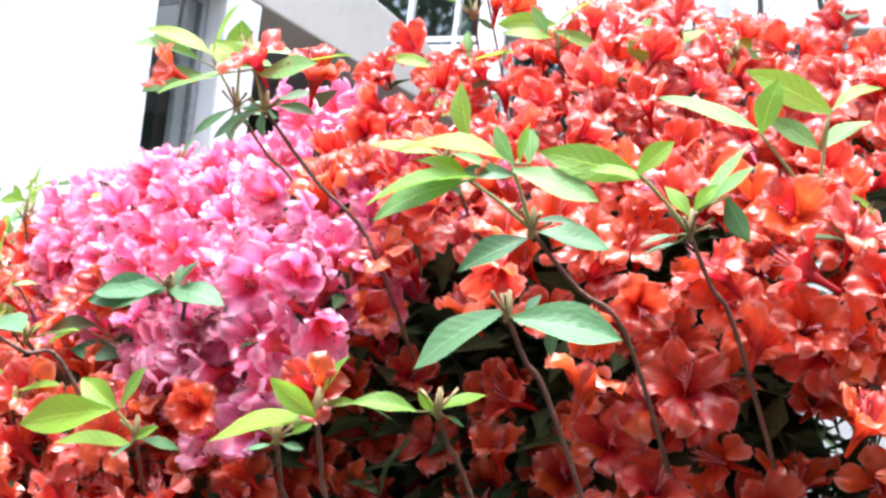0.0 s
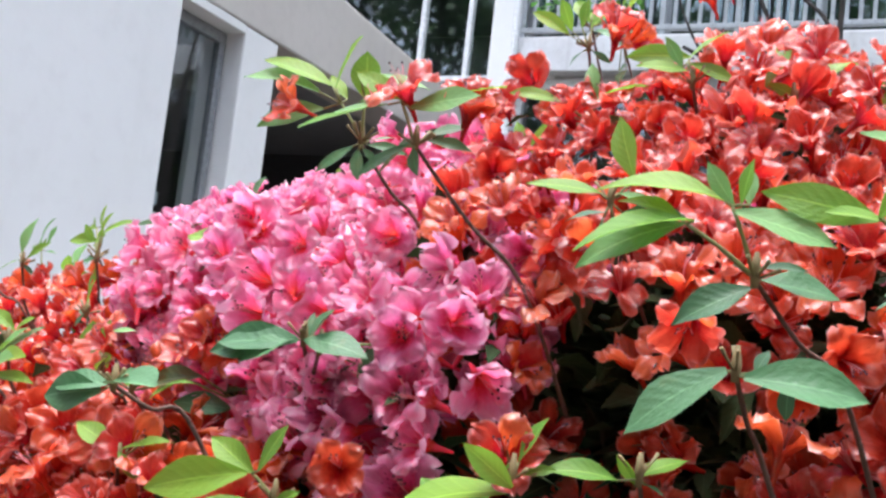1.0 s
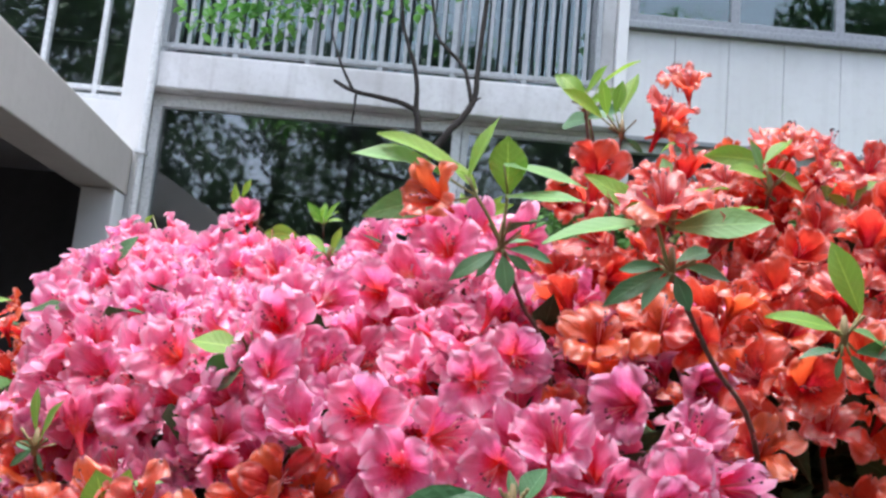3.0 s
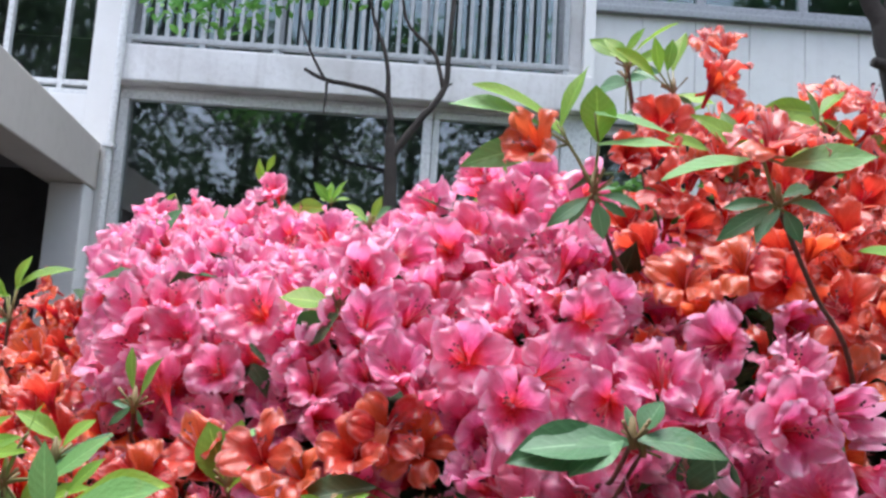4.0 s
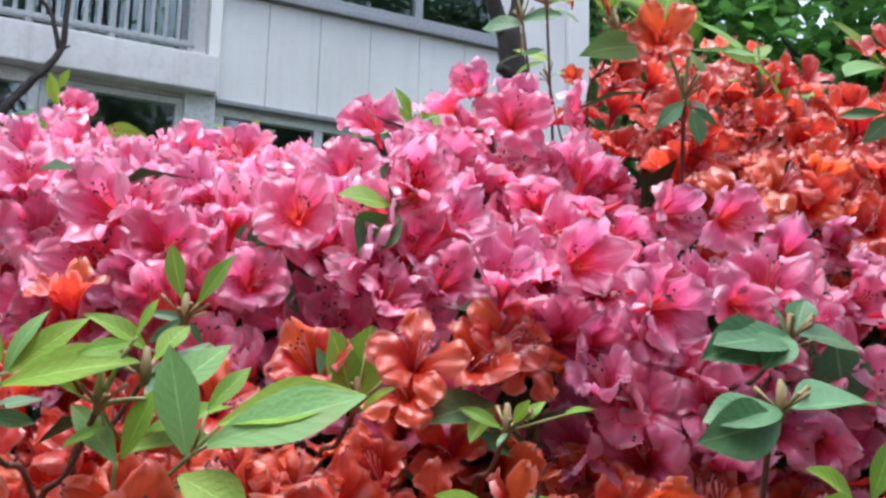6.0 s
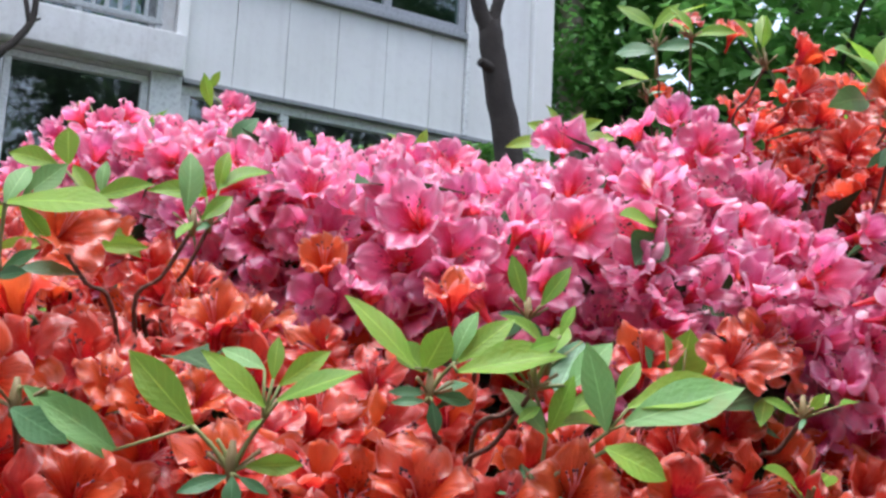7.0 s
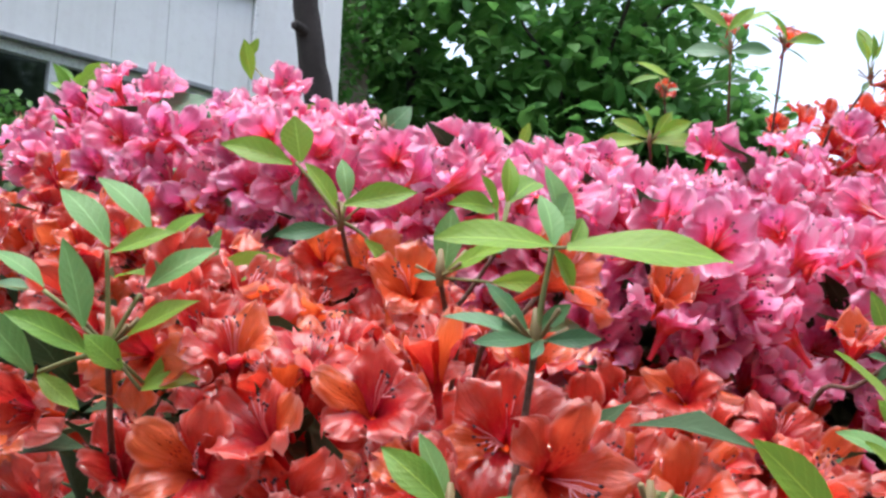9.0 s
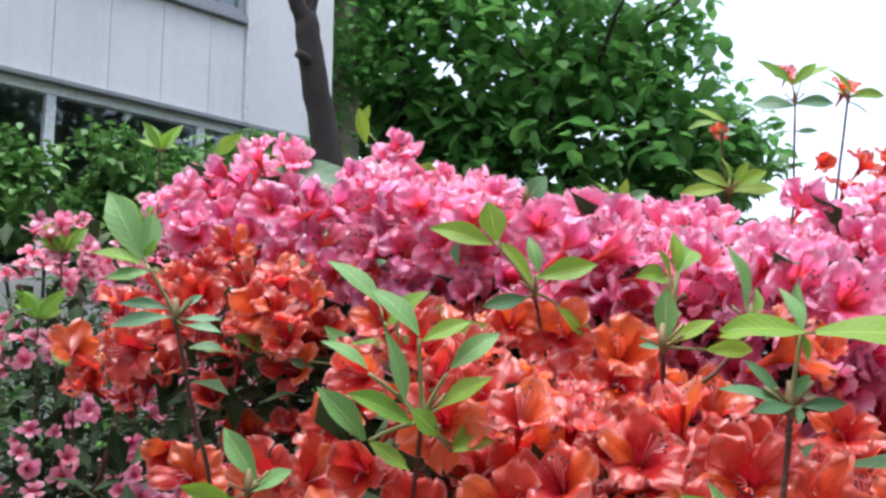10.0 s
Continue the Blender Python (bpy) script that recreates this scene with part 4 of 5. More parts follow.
shoot(red_right, (-0.202, 0.414, 1.220), (-0.006, 0.030, -0.042),
      broad=[(-1, 3, -4, -46, -8, -13)],
      young=[(1, -2, -2, -14, -15, 12), (2, 0, 7, 10, 3, 24), (-1, 1, 6, -6, 4, 1), (4, 0, 3, 15, 2, 7)])
shoot(red_front, (-0.411, 0.551, 1.219), (-0.014, 0.028, -0.044),
      mature=[(-25, -8, 13, -60, -16, 6), (-6, -3, -3, -36, -15, -3)],
      young=[(-29, -16, 11, -45, -27, -1)],
      small=[(-1, 2, -2, 3, 6, 9), (3, 0, -2, -6, -6, -13)])
shoot(red_right, (-0.163, 0.447, 1.224), (0.001, 0.033, -0.028),
      young=[(-4, 2, -1, 15, 16, 9), (-7, -6, -1, -30, -21, 4), (-1, 0, -2, -8, -5, 8)],
      small=[(2, 3, -2, 9, 10, -6)])
shoot(red_right, (-0.266, 0.686, 1.474), (-0.000, 0.032, -0.035),
      young=[(-14, -4, 9, -39, -8, 24), (-11, -7, 10, -17, -17, 29), (-5, -3, 13, -2, -4, 34), (0, 2, 15, 10, 11, 46)],
      small=[(-4, 0, -2, -14, 1, -12), (3, 0, -2, 15, 3, -9)])
shoot(red_right, (-0.188, 0.640, 1.435), (0.005, 0.034, -0.030),
      young=[(-3, 1, 17, -39, -7, 16), (-3, -4, 7, -29, -21, 6), (-2, -2, 12, 25, 10, 4), (-3, 0, 16, 16, 10, 36)],
      pale=[(-6, -4, 9, -16, -12, 25)],
      small=[(-2, 2, -1, 9, 14, -2)],
      stalk=[(0, 0, 0, -3, -2, 14)])
shoot(red_right, (-0.133, 0.663, 1.433), (0.002, 0.032, -0.026),
      young=[(-15, -4, 6, -4, 6, 35), (6, 0, -3, 27, 3, 6), (4, 2, 0, -14, -6, 8), (6, 4, 8, 31, 17, 29)],
      small=[(0, -1, -2, -5, -6, -14)])
shoot(red_right, (-0.082, 0.658, 1.437), (0.004, 0.033, -0.024),
      young=[(-4, 2, 2, 17, 16, 18), (-5, -5, 1, -16, -16, 13), (6, 4, 3, 29, 17, 15), (0, -1, 0, -2, -4, -15)],
      pale=[(3, 1, 4, 16, 6, 0)])
shoot(red_right, (-0.245, 0.629, 1.407), (-0.002, 0.031, -0.023),
      pale=[(2, 3, 15, -6, 5, 42)],
      young=[(5, -2, 17, 31, 4, 26), (-17, -7, 12, -45, -19, 15)],
      small=[(-1, 2, 0, -15, 0, -2), (2, 0, -1, 20, 4, 6)],
      stalk=[(0, 0, 0, -16, -7, 11), (0, 0, 0, 4, 0, 17)])
shoot(red_right, (-0.199, 0.510, 1.340), (-0.000, 0.029, -0.016),
      young=[(-4, -4, 3, -37, -12, 6), (9, 5, 12, -2, 10, 43)],
      pale=[(3, 0, 4, 24, 7, -1)],
      small=[(-2, 1, -5, -20, -3, -9), (-2, -2, -8, -4, -3, -18), (2, -2, -7, 12, -3, -17), (6, 1, -5, 33, 10, -2)])
shoot(pink, (-0.399, 0.428, 1.231), (0.022, 0.028, -0.013),
      mature=[(-2, -2, 0, -33, -5, 0), (-4, -3, -3, -36, -8, -8)],
      round=[(1, -3, 1, 30, -9, 3)],
      small=[(1, 2, 2, 6, 4, 9)])
shoot(red_front, (-0.588, 0.516, 1.228), (-0.011, 0.034, -0.036),
      pale=[(17, 1, 1, 40, 3, 20)],
      young=[(7, -6, 19, -8, -9, 15), (9, -4, 21, 14, -6, 33), (-6, 2, 3, -17, 6, 10), (13, -1, -9, 38, -7, 1), (10, 4, -14, 43, 6, -7), (2, -2, -6, -10, -5, -12)],
      stalk=[(0, 0, 0, 17, -2, 2), (0, 0, 0, 7, -4, 18)])
shoot(red_front, (-0.553, 0.570, 1.260), (-0.007, 0.031, -0.017),
      young=[(-1, 2, 8, -6, 6, 29), (4, -4, 6, 14, -12, 24)],
      small=[(-1, 0, 0, -12, 3, -9), (1, 2, 0, -12, 6, 2), (2, -1, -1, 6, -3, -9)])
shoot(red_front, (-0.499, 0.530, 1.230), (-0.002, 0.031, -0.023),
      oval=[(-1, 0, 0, -11, 1, 26), (1, 4, 0, 4, -1, 28)],
      young=[(1, -4, -2, 9, -10, 8)],
      pale=[(3, 0, 21, 17, 4, 26)],
      small=[(-1, 5, -2, -13, 8, 20)])
shoot(red_front, (-0.452, 0.504, 1.222), (0.004, 0.031, -0.024),
      young=[(-1, 3, 1, -14, 9, 8), (4, -1, 3, 14, -3, 11), (23, -1, 6, 39, 1, 9)],
      broad=[(1, -3, 3, 3, -9, 11)],
      small=[(0, -1, 0, -6, -3, -5)])
shoot(pink, (-0.462, 0.587, 1.315), (0.008, 0.029, -0.017),
      round=[(1, -4, -4, -18, -5, -21)],
      oval=[(-2, -3, 1, -28, -4, 2)])
shoot(red_front, (-0.770, 0.585, 1.257), (-0.004, 0.006, -0.050),
      young=[(-3, -8, 26, -31, 8, 27), (0, -10, 26, 29, -42, 25), (5, -1, 27, 17, 0, 15)],
      pale=[(0, -5, 26, 7, 2, 45), (6, 0, 30, 20, 5, 45)],
      broad=[(2, 6, 29, 1, 28, 27)],
      small=[(-1, 1, 2, -18, 17, 7), (-4, -2, 1, -21, 3, 0), (0, 3, 4, -7, 12, 17), (2, 2, 4, 13, -2, 12), (0, -4, 1, 8, -16, 2), (4, 4, 4, 28, 3, 5), (-2, -4, 1, -10, -7, -4)],
      stalk=[(0, 0, 1, 0, -5, 26)])
shoot(red_front, (-0.794, 0.592, 1.211), (0.018, 0.020, -0.050),
      pale=[(-3, 2, 1, -25, 6, 0), (2, -1, 0, 21, -24, 5), (2, 3, 5, 0, 12, 21)],
      young=[(-1, 0, 4, -11, 15, 19), (-3, -2, 0, -9, -2, -5)],
      small=[(7, -3, -14, -1, -3, -9), (7, -3, -14, -15, -1, -17), (11, -5, -14, 31, -10, -16)])
shoot(red_front, (-0.701, 0.522, 1.197), (0.017, 0.027, -0.028),
      young=[(-12, 5, 14, -31, 18, 37), (6, -10, 21, -13, -4, 38), (9, -8, 30, 11, -5, 44), (11, -9, 28, 26, -13, 40), (9, -13, 23, 31, -26, 34), (4, -3, 2, 22, -6, 3)],
      pale=[(7, -5, 33, -3, 9, 39), (-35, 7, 6, -58, 11, 22)],
      broad=[(5, -11, 17, 0, -12, 14)],
      small=[(-2, -2, -1, -17, -1, -6), (1, -5, -1, 10, -9, -6)],
      mature=[(-1, -5, -1, -2, -9, -11)],
      stalk=[(0, 0, 0, -12, 5, 14), (0, 0, 0, 7, -7, 17), (0, 0, 1, -4, 4, 10)])
shoot(red_front, (-0.622, 0.535, 1.224), (0.020, 0.024, -0.023),
      young=[(-6, 2, 10, -28, 17, 37), (9, -5, 13, 30, -11, 31), (7, -8, 9, 43, -26, 18)],
      oval=[(-3, 0, 9, 5, -3, 26), (-1, 4, 9, -8, 13, 20)],
      pale=[(8, -3, 13, 16, -4, 35)],
      small=[(-1, 1, 1, -15, 4, 1), (-3, -2, -2, -15, 2, -3), (2, -1, 0, 18, -1, -2), (4, 2, 2, 20, 4, 6)],
      mature=[(-1, -4, -2, 1, -5, -14)],
      stalk=[(0, 0, 1, -1, -1, 10), (0, 0, 1, 6, -6, 12)])
shoot(red_front, (-0.582, 0.519, 1.190), (0.025, 0.023, -0.030),
      pale=[(0, -4, 21, -13, 3, 40), (18, -17, 24, 12, -12, 56), (23, -22, 27, 66, -39, 42)],
      young=[(2, -3, 22, 10, -7, 44), (27, -19, 33, 67, -33, 44), (24, -15, 37, 37, -14, 51)],
      oval=[(16, -19, 18, 33, -32, 7)],
      small=[(-3, -2, 1, -25, 5, 2), (2, -1, 1, 21, -4, 9), (1, 2, 1, -3, 9, 10)],
      mature=[(-1, -4, -1, 8, -11, -5)],
      stalk=[(0, 0, 0, 0, -4, 21), (1, -1, 1, 20, -16, 24), (1, -1, 0, 20, -15, 17)])
shoot(red_front, (-0.836, 0.699, 1.252), (0.019, 0.027, -0.044),
      pale=[(-3, -1, 31, -12, 13, 53), (-8, 1, 6, -15, 5, 32), (7, -8, 19, 23, -19, 34), (-16, 13, 18, -27, 24, 32), (-17, 13, -8, -34, 18, 12)],
      young=[(-3, -3, 29, 12, -14, 37), (-5, 0, -2, -28, 9, 10), (3, -6, 4, 18, -19, 16), (9, -7, -10, 22, -14, 2), (7, -9, -12, 20, -19, -6), (-16, 12, -8, -9, -2, -18)],
      oval=[(1, -8, -6, -10, -5, 4)],
      stalk=[(0, 0, 0, -4, -2, 30), (0, 0, 0, 5, -8, 17), (0, 0, 0, -16, 13, 17), (0, 0, -1, -16, 12, -8)])
shoot(red_front, (-0.864, 0.832, 1.294), (0.033, 0.018, -0.078),
      pale=[(-14, 8, 27, -26, 22, 62), (-13, 3, 21, -29, 12, 17), (-8, 10, 23, 2, 14, 23), (-9, 12, 30, -4, 17, 51)],
      young=[(-14, 6, 24, -33, 18, 33), (-12, 9, 28, -7, 8, 37)],
      small=[(-3, 2, 5, -21, 14, 8), (-4, 0, 1, -27, 10, -3), (3, -3, 0, 18, -10, 1), (1, -5, -3, 12, -19, -6), (3, 0, 5, 12, -3, 12)],
      stalk=[(0, 0, 1, -12, 7, 25)])
shoot(red_front, (-0.712, 0.744, 1.311), (0.033, 0.014, -0.049),
      oval=[(-13, 14, 27, -14, 19, 48)],
      young=[(-18, 13, 25, -44, 30, 35), (0, 2, 6, -11, 12, 27), (-1, -3, 8, 24, -22, 16), (6, -10, -7, 21, -22, -23)],
      pale=[(3, 0, 11, 3, 4, 32)],
      small=[(-5, 1, -2, -25, 13, -7)],
      stalk=[(0, 0, 1, -17, 12, 26), (0, 0, 1, 9, -8, -6)])
shoot(red_front, (-0.740, 0.653, 1.281), (0.027, 0.017, -0.024),
      pale=[(3, 1, 2, 7, 2, 25)],
      young=[(0, -4, 2, 8, -20, 11), (13, -13, -1, 28, -28, 0)],
      small=[(2, 1, 0, -3, 10, 1)])
shoot(red_front, (-0.735, 0.920, 1.281), (0.022, 0.024, -0.045),
      pale=[(2, 2, 1, 5, 5, 25), (34, -33, -6, 15, -17, 19)],
      young=[(-6, 2, 2, -28, 15, 14)],
      mature=[(-42, 44, 6, -24, 31, 5)],
      small=[(-1, -1, -1, 10, -14, -6)])
shoot(red_front, (-0.844, 0.799, 1.218), (0.017, 0.029, -0.038),
      pale=[(4, 0, 5, -5, 14, 28), (0, 0, 0, 13, -15, 9)],
      young=[(-6, 4, -3, -25, 14, 3)])
shoot(pink, (-0.652, 1.067, 1.428), (0.038, 0.015, -0.083),
      mature=[(3, 0, 5, -18, 30, 9), (4, -8, 10, 60, -68, -16)],
      broad=[(-17, 11, 36, -31, 29, 19)],
      small=[(1, 1, 0, -8, 17, -5)])
shoot(pink, (-0.552, 1.025, 1.455), (0.006, 0.043, -0.063),
      young=[(10, -5, -8, 45, -30, -12), (-19, 14, 13, -29, 12, 42), (-21, 19, 30, -14, 15, 48)],
      mature=[(0, 0, -3, -17, 20, -21)])
shoot(pink, (-0.618, 0.826, 1.384), (0.020, 0.022, -0.017),
      mature=[(1, 4, -2, 16, -6, 19)])
shoot(pink, (-0.638, 0.961, 1.361), (0.021, 0.027, -0.055),
      mature=[(2, 1, 8, -28, 40, 2), (-4, 0, 4, -34, 22, 10), (38, -38, 0, 70, -67, -16), (29, -28, 6, 45, -40, 14), (15, -17, -2, -6, 2, -13)],
      young=[(24, -19, -4, 40, -26, -11)])
shoot(red_right, (-0.271, 0.796, 1.520), (0.032, 0.022, -0.099),
      mature=[(2, 3, -2, -19, 31, 4), (-1, -2, -2, 17, -28, -2)],
      young=[(-3, 0, 17, -26, 20, 38), (4, -5, 20, 29, -27, 37), (-4, 0, 15, 8, -18, 35)],
      small=[(5, 4, -25, -8, 26, -28), (0, 1, -27, 9, -16, -27)])
shoot(red_right, (-0.282, 0.745, 1.510), (0.025, 0.029, -0.098),
      young=[(3, 1, 2, -9, 19, 19), (-1, -3, 3, -17, 3, 26), (2, -2, 2, 24, -25, 7)],
      small=[(2, 1, -2, 20, -11, -10)])
shoot(red_right, (-0.348, 0.823, 1.431), (0.030, 0.016, -0.040),
      young=[(2, 2, 4, -15, 25, 19), (-2, -2, 5, -12, -3, 29), (4, -4, 5, 22, -25, 19), (2, 0, 0, 35, -28, 4), (-5, 3, 0, -33, 28, -3), (5, -1, 4, 18, -9, 27)])
shoot(red_right, (-0.460, 0.861, 1.406), (0.028, 0.017, -0.035),
      mature=[(2, 2, 2, -14, 26, 9), (4, -4, 3, 17, -18, 12), (-5, 3, 2, -17, 11, -3)],
      young=[(-3, -1, 3, -20, 7, 18), (2, 0, 3, 8, -4, 24)])
shoot(red_right, (-0.163, 0.926, 1.530), (0.034, 0.017, -0.076),
      young=[(-3, 4, 19, -18, 29, 14), (0, -6, 17, -29, 14, 31)],
      small=[(0, 0, 3, 11, -12, 8)])
shoot(red_front, (-0.665, 0.693, 1.303), (-0.013, 0.029, -0.040),
      young=[(-2, 1, 16, -31, -5, 17), (3, -3, 20, 31, 2, 40), (3, -1, 20, 6, -1, 42), (-3, -1, 15, -15, -3, 29)],
      small=[(1, -1, 2, -10, -8, -4)])
shoot(red_front, (-0.688, 0.639, 1.292), (-0.016, 0.027, -0.035),
      pale=[(-3, 1, 8, -1, 6, 38)],
      young=[(-1, -3, 3, -10, -12, -6), (4, 1, 5, 19, 6, 19)],
      small=[(-1, 1, 0, 5, 8, -7)])
shoot(red_front, (-0.573, 0.528, 1.237), (-0.017, 0.026, -0.029),
      young=[(1, 3, 8, -18, 0, 22)],
      mature=[(22, 6, 12, 0, -7, -11)],
      broad=[(3, 1, 6, 13, 4, 19)])
shoot(red_front, (-0.452, 0.501, 1.184), (-0.017, 0.026, -0.035),
      broad=[(-6, 0, 6, -29, -4, 19)],
      young=[(1, -2, 5, 16, 0, -8), (2, 0, 7, 27, 10, 14)])
shoot(red_front, (-0.770, 0.782, 1.268), (0.020, 0.026, -0.044),
      pale=[(-8, 6, 35, -21, 25, 63), (6, -6, 11, 12, -17, 36), (2, -6, 14, -6, -3, 27)],
      broad=[(-8, 1, 25, 0, -17, 43)],
      young=[(10, -9, 13, 33, -29, 29), (-3, 5, 15, -14, 24, 20), (6, 0, -22, 19, -6, -30), (4, -2, -23, -5, 1, -13)],
      mature=[(2, -4, -6, 12, -22, 3)],
      small=[(3, -1, -17, 17, -16, -14), (2, 3, -3, -6, 19, -4)],
      stalk=[(0, 0, 0, -7, 4, 27), (0, 0, 0, 7, -8, 12)])
shoot(red_front, (-0.763, 0.553, 1.214), (0.010, 0.031, -0.031),
      pale=[(2, 1, 7, 29, -5, -13)],
      mature=[(-1, -2, 0, 13, -16, -9)],
      stalk=[(0, 0, 0, 1, -2, 7)])

# ---- trees ----
def crown(tree, lobes, leaf, count, size, rng, mat, label, cuts=3, gap=-0.25, grain=1.7):
    """A crown of many leaves, in uneven lobes, with gaps."""
    pieces = []
    data = [leaf_data(rng, size * k, size * 0.62 * k, 0.2, 0.3, cuts) for k in (0.8, 1.0, 1.2)]
    for _ in range(count):
        c, r = rng.choice(lobes)
        d = Vector((rng.gauss(0, 1), rng.gauss(0, 1), rng.gauss(0, 1))).normalized() * (rng.random() ** 0.45)
        p = Vector(c) + Vector((d.x * r[0], d.y * r[1], d.z * r[2]))
        if noise.noise(p * grain) < gap:
            continue
        pieces.append((rng.choice(data), leaf_pose(p, (rng.gauss(0, 1), rng.gauss(0, 1), rng.gauss(-0.3, 0.5)), rng.uniform(-0.5, 0.5), rng.uniform(0.7, 1.2))))
    return bunch(leaf, pieces, [mat], tree, label)


rng = random.Random(23)
t1 = thing("tree", (1.98, 3.9, 0), "slender dark-barked tree leaning beside the panels", "tree")
rod("trunk", [(1.98, 3.9, 0), (1.86, 3.9, 1.3), (1.68, 3.9, 2.3), (1.576, 3.9, 2.77), (1.53, 3.9, 2.99)], 0.085, 0.055, BARK, t1, "", 10, 0.008, rng)
rod("limb", [(1.53, 3.9, 2.95), (1.45, 3.9, 3.10), (1.33, 3.85, 3.5), (1.2, 3.8, 4.3)], 0.045, 0.02, BARK, t1, "", 8, 0.004, rng)
rod("limb", [(1.53, 3.9, 2.93), (1.575, 3.9, 3.12), (1.66, 3.9, 3.6), (1.7, 4.0, 4.5)], 0.036, 0.016, BARK, t1, "", 8, 0.004, rng)
rod("limb", [(1.76, 3.98, 1.6), (1.67, 3.98, 2.5), (1.62, 3.98, 3.05), (1.60, 4.0, 4.0)], 0.026, 0.018, BARK, t1, "", 8, 0.003, rng)
rod("knot", [(1.55, 3.88, 2.755), (1.462, 3.86, 2.77)], 0.03, 0.022, BARK, t1, "", 7)
crown(t1, [((1.2, 3.9, 4.9), (1.2, 1.0, 0.7)), ((1.8, 4.1, 5.1), (1.0, 1.0, 0.7))], "crown", 2500, 0.07, rng, TREE_LEAF, "green leafy crown")
t2 = thing("tree", (-0.53, 5.97, 0), "thin bare-branched young tree before the window", "tree")
rod("trunk", [(-0.5, 5.97, 0), (-0.53, 5.97, 1.4), (-0.56, 5.97, 2.59), (-0.58, 5.97, 2.89)], 0.05, 0.034, BARK, t2, "", 8, 0.003, rng)
for pts, r in (([(-0.58, 5.97, 2.85), (-0.6, 5.97, 3.09), (-0.69, 5.97, 3.17), (-1.02, 5.97, 3.23), (-1.15, 5.97, 3.29)], 0.024),
               ([(-0.605, 5.97, 3.11), (-0.64, 5.97, 3.4), (-0.76, 5.97, 3.76), (-0.82, 5.95, 4.39)], 0.018),
               ([(-0.57, 5.97, 2.75), (-0.41, 5.97, 2.99), (-0.26, 5.97, 3.22), (-0.24, 5.97, 3.58), (-0.2, 5.9, 4.29)], 0.028),
               ([(-0.27, 5.97, 3.23), (-0.34, 5.97, 3.46), (-0.53, 5.97, 3.67), (-0.62, 5.9, 4.19)], 0.016),
               ([(-0.26, 5.97, 3.22), (-0.21, 5.96, 3.26)], 0.012),
               ([(-1, 5.97, 3.22), (-1.005, 5.97, 3.01)], 0.010),
               ([(-1.02, 5.97, 3.23), (-1.14, 5.97, 3.45), (-1.22, 5.97, 3.69)], 0.011)):
    rod("limb", pts, r, r * 0.45, BARK, t2, "", 7, 0.003, rng)
crown(t2, [((-1.77, 5.9, 3.64), (0.45, 0.3, 0.18)), ((-1.42, 5.9, 3.84), (0.5, 0.3, 0.2)), ((-0.92, 5.9, 3.99), (0.6, 0.4, 0.25)), ((-0.52, 5.9, 4.69), (0.9, 0.6, 0.5))], "crown", 700, 0.075, rng, TREE_LEAF, "sparse green leaves")
t3 = thing("tree", (5.0, 7.6, 0), "pale-barked tree trunk at the corner of the building", "tree")
rod("trunk", [(4.78, 7.5, 0), (4.77, 7.5, 2.5), (4.78, 7.5, 4.0), (4.85, 7.6, 6.0)], 0.16, 0.12, PALE_BARK, t3, "", 10, 0.01, rng)
crown(t3, [((4.75, 7.1, 5.0), (0.6, 0.5, 0.9)), ((4.6, 7.2, 4.1), (0.35, 0.3, 0.7)), ((5.4, 7.6, 6.6), (1.6, 1.3, 1.2))], "crown", 1500, 0.09, rng, TREE_LEAF, "light green leaves")
t4 = thing("tree", (7.2, 6.6, 0), "broad dense green tree behind the azaleas", "tree")
rod("trunk", [(7.3, 6.6, 0), (7.2, 6.6, 2.0), (7.3, 6.7, 4.0), (7.2, 6.8, 6.0)], 0.17, 0.06, BARK, t4, "", 9, 0.01, rng)
rod("trunk", [(5.6, 7.4, 0), (5.5, 7.4, 2.5), (5.45, 7.4, 5.0), (5.4, 7.4, 7.0)], 0.09, 0.05, BARK, t4, "", 8, 0.01, rng)
for k in range(9):
    a = 0.7 * k
    rod("limb", [(7.25, 6.6, 1.6 + 0.4 * k), (7.25 + math.cos(a) * 0.9, 6.6 + math.sin(a) * 0.8, 2.1 + 0.42 * k), (7.25 + math.cos(a) * 1.8, 6.6 + math.sin(a) * 1.5, 2.3 + 0.45 * k)], 0.05, 0.012, BARK, t4, "", 6, 0.01, rng)
crown(t4, [((7.3, 6.4, 3.6), (1.9, 1.4, 1.3)), ((6.4, 6.9, 4.6), (1.3, 1.2, 1.1)), ((7.9, 6.2, 4.5), (1.2, 1.2, 1.1)), ((7.2, 6.6, 5.9), (2.0, 1.6, 1.4)), ((8.4, 5.9, 2.7), (1.0, 1.0, 0.9)), ((6.3, 6.9, 2.6), (0.9, 0.9, 0.8)), ((7.4, 6.3, 2.0), (1.8, 1.2, 0.9)), ((8.5, 5.7, 3.7), (0.9, 0.9, 0.9)), ((6.0, 7.2, 3.6), (0.8, 0.8, 0.9)), ((5.5, 7.7, 4.3), (1.0, 0.8, 1.2)), ((5.5, 7.8, 5.7), (1.2, 0.9, 1.0)), ((5.4, 7.6, 2.7), (0.9, 0.7, 0.7))], "crown", 20000, 0.22, rng, TREE_LEAF, "dense dark green crown", 3, -0.2)
copy_thing(t4, pose(7.5, 14.5, -0.6, 0, 0, 75))
# trees across the way, which the windows reflect
back_tree = thing("tree", (-4.5, -9, 0), "tall green tree across the path", "tree", "trees across the path")
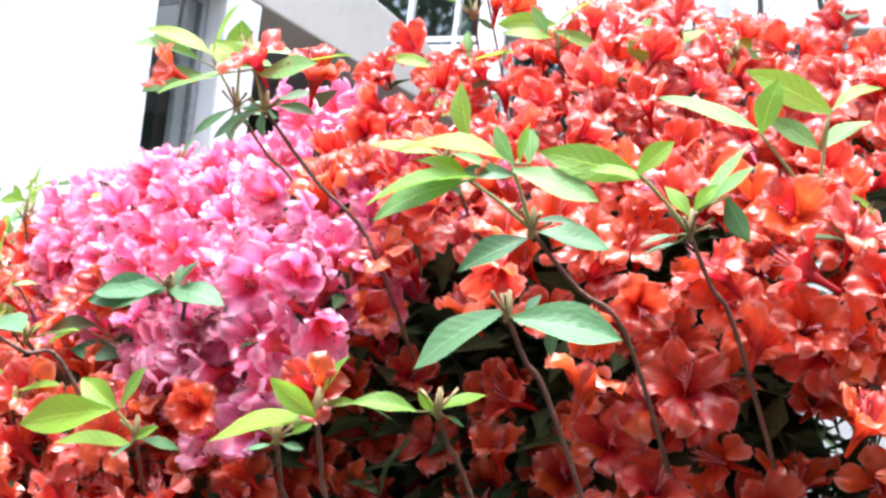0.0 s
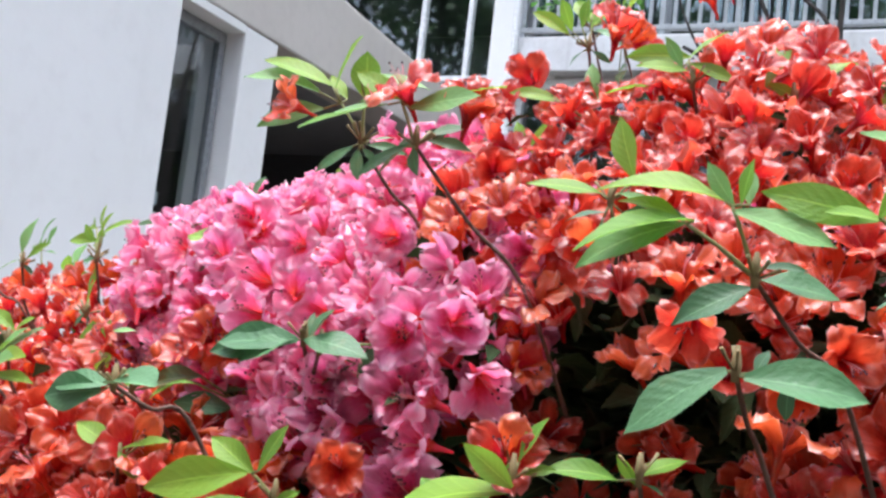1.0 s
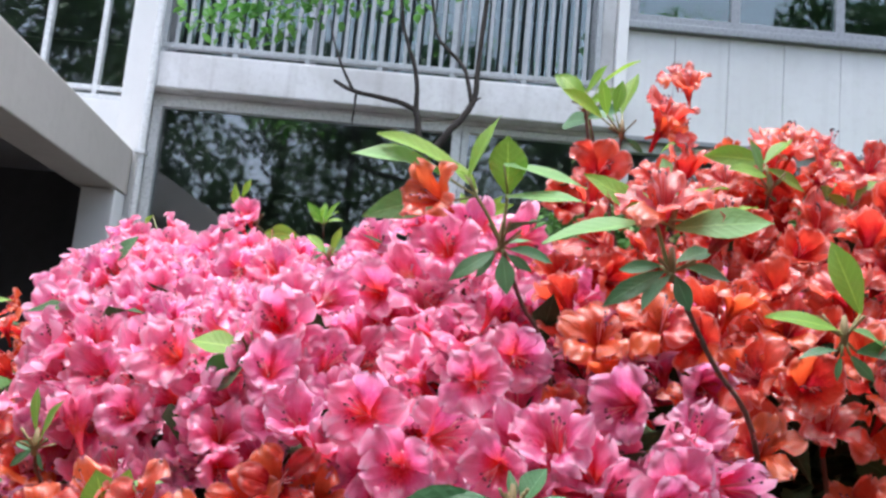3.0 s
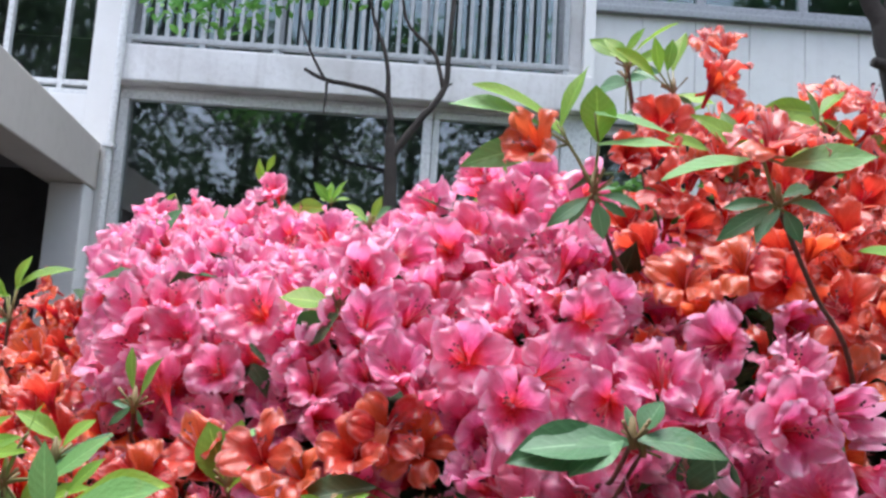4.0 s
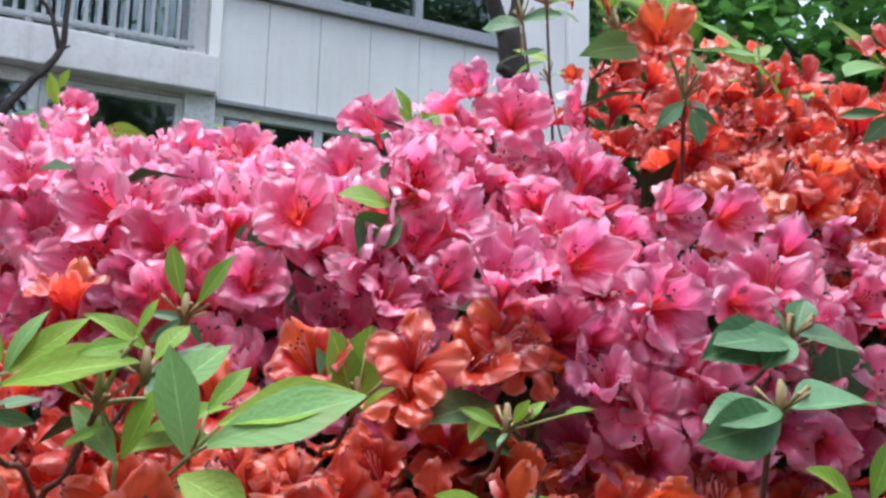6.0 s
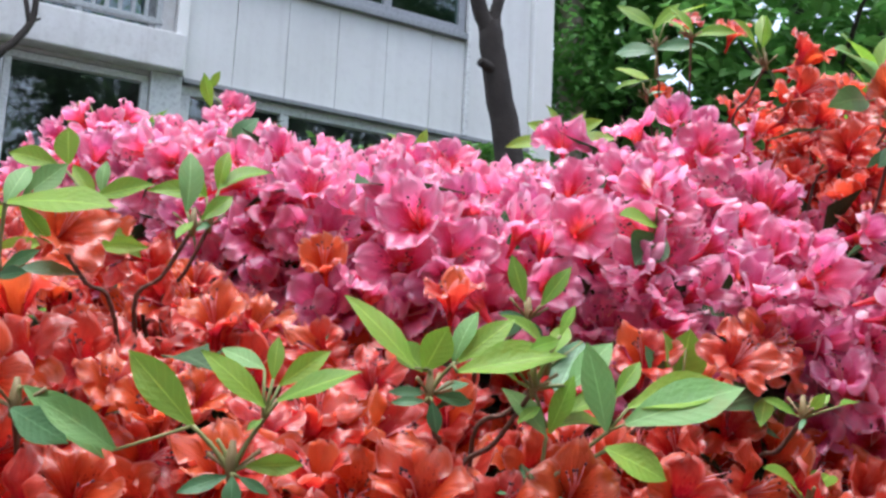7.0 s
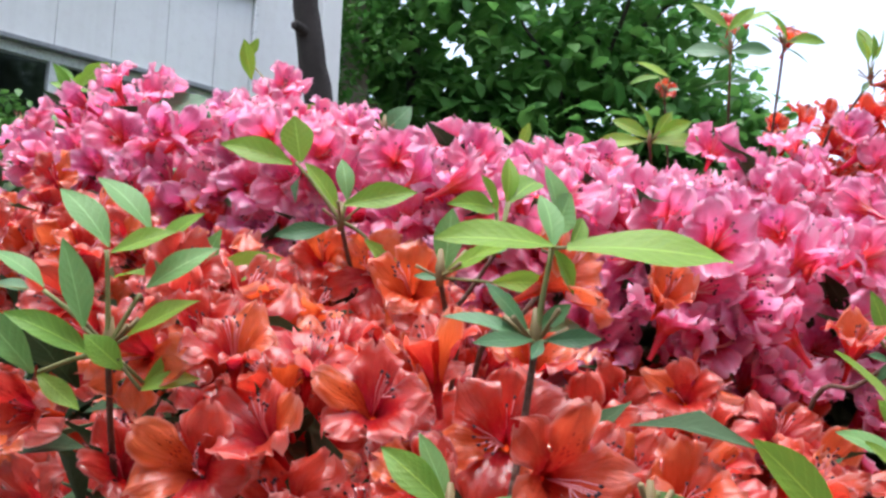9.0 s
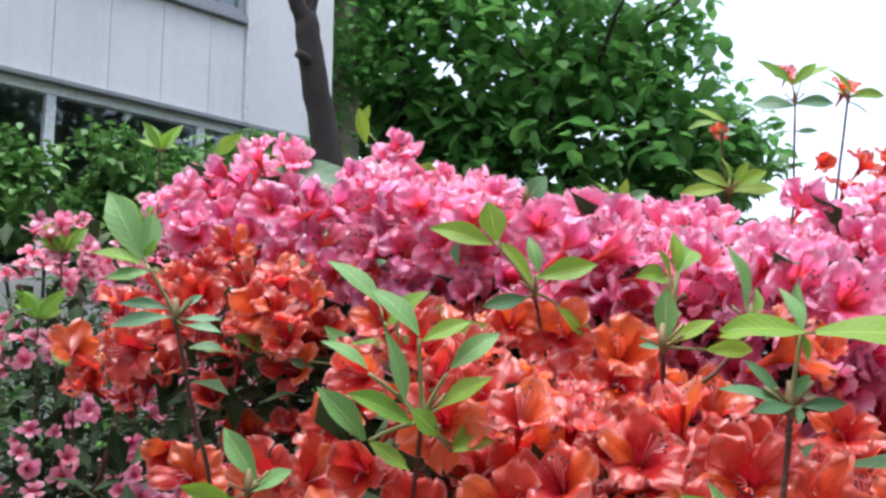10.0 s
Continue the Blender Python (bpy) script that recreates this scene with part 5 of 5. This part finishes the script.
rod("trunk", [(-4.5, -9, 0), (-4.4, -9, 3), (-4.5, -9, 6), (-4.4, -9, 9)], 0.2, 0.07, BARK, back_tree, "", 8, 0.02, rng)
crown(back_tree, [((-4.5, -9, 3.2), (2.4, 1.8, 1.6)), ((-4.5, -9, 6.5), (2.2, 2.0, 2.6)), ((-5.3, -8.6, 4.6), (1.4, 1.3, 1.5)), ((-3.6, -9.2, 4.8), (1.3, 1.3, 1.6)), ((-4.4, -9, 9), (1.5, 1.5, 1.4))], "crown", 15000, 0.22, rng, DARK_LEAF, "dense dark green crown", 2, -0.13, 0.9)
for x, y, s, r in ((-0.5, -10, 1.05, 40), (3.8, -9.3, 0.95, 100), (8.5, -10.5, 1.1, 210), (-9.0, -10.5, 1.1, 300), (14, -6, 1.0, 20), (-2.4, -5.4, 0.8, 70), (1.6, -5.0, 0.75, 160), (5.4, -5.6, 0.8, 250), (-6.4, -5.6, 0.85, 330), (-10.5, -4.2, 1.1, 200), (-7.6, -2.2, 0.9, 140), (7.4, -5.6, 1.05, 15), (9.8, -6.0, 1.1, 115)):
    copy_thing(back_tree, pose(x, y, 0, 0, 0, r) @ Matrix.Scale(s, 4))
# shrubs before the low window
for x in (0.75, 1.35, 1.95, 2.55, 3.15):
    top = 2.72 + 0.14 * (x - 0.75) + (0.1 if x > 1.9 else 0.0)
    hedge = thing("shrub", (x, 6.2, 0), "dense dark green shrub below the window", "shrub", "shrubs along the wall")
    lobes = [((x, 6.2, top - 0.3), (0.48, 0.4, 0.3)), ((x + 0.25, 6.1, top - 0.4), (0.4, 0.4, 0.3)), ((x - 0.2, 6.25, top - 0.25), (0.36, 0.35, 0.24)), ((x, 6.1, 1.0), (0.48, 0.4, 0.75))]
    if x > 1.9:
        lobes.append(((x, 6.2, 1.8), (0.5, 0.4, 0.7)))
    crown(hedge, lobes, "foliage", 4600, 0.075, rng, HEDGE_LEAF, "")
    for k in range(3):
        rod("stem", [(x + 0.1 * k - 0.1, 6.2, 0), (x + 0.12 * k - 0.1, 6.2, 1.2), (x + 0.3 * k - 0.3, 6.2, 2.3)], 0.02, 0.008, BARK, hedge, "", 5)

# ---- smaller pink azalea beyond ----
far = thing("azalea_bush", (-0.60, 1.55, 0), "smaller pale pink azalea with little round blossoms", "azalea bush")
spots = []
for _ in range(150):  # little heads of three to six blossoms on uneven sprays
    a, h = rng.uniform(0, 6.28), rng.random()
    d = Vector((math.cos(a) * math.sqrt(1 - h * h), math.sin(a) * math.sqrt(1 - h * h), h))
    head = Vector((-0.575 + 0.27 * d.x, 1.56 + 0.22 * d.y, 1.085 + 0.36 * d.z - 0.26 * rng.random() * (1 - h))) + d * rng.gauss(0, 0.03)
    for _ in range(rng.randint(3, 6)):
        spots.append((head + Vector((rng.gauss(0, 0.016), rng.gauss(0, 0.016), rng.gauss(0, 0.012))), (d + Vector((rng.gauss(0, 0.4), rng.gauss(0, 0.4), rng.gauss(0, 0.3)))).normalized()))
add_flowers(far, "pale", spots, [PALE, FILAMENT, ANTHER], rng, lambda p: p.y, left_lean * 0.6)
add_inner(far, spots, rng, 1500, 0.2)
add_body(far, (-0.56, 1.60, 0.74), (0.25, 0.19, 0.48), 3000, rng)
add_branches(far, spots, rng, (-0.56, 1.58, 0), 18)
for node in ((-0.540, 1.44, 1.535), (-0.640, 1.46, 1.405), (-0.560, 1.45, 1.445), (-0.67, 1.44, 1.33), (-0.655, 1.38, 1.28)):
    rows = [(0, 0, 2, int(26 * math.cos(2.4 * k)), int(26 * math.sin(2.4 * k)), 14 + 4 * k) for k in range(7)]
    shoot(far, node, (0.015, 0.025, -0.17), young=rows)
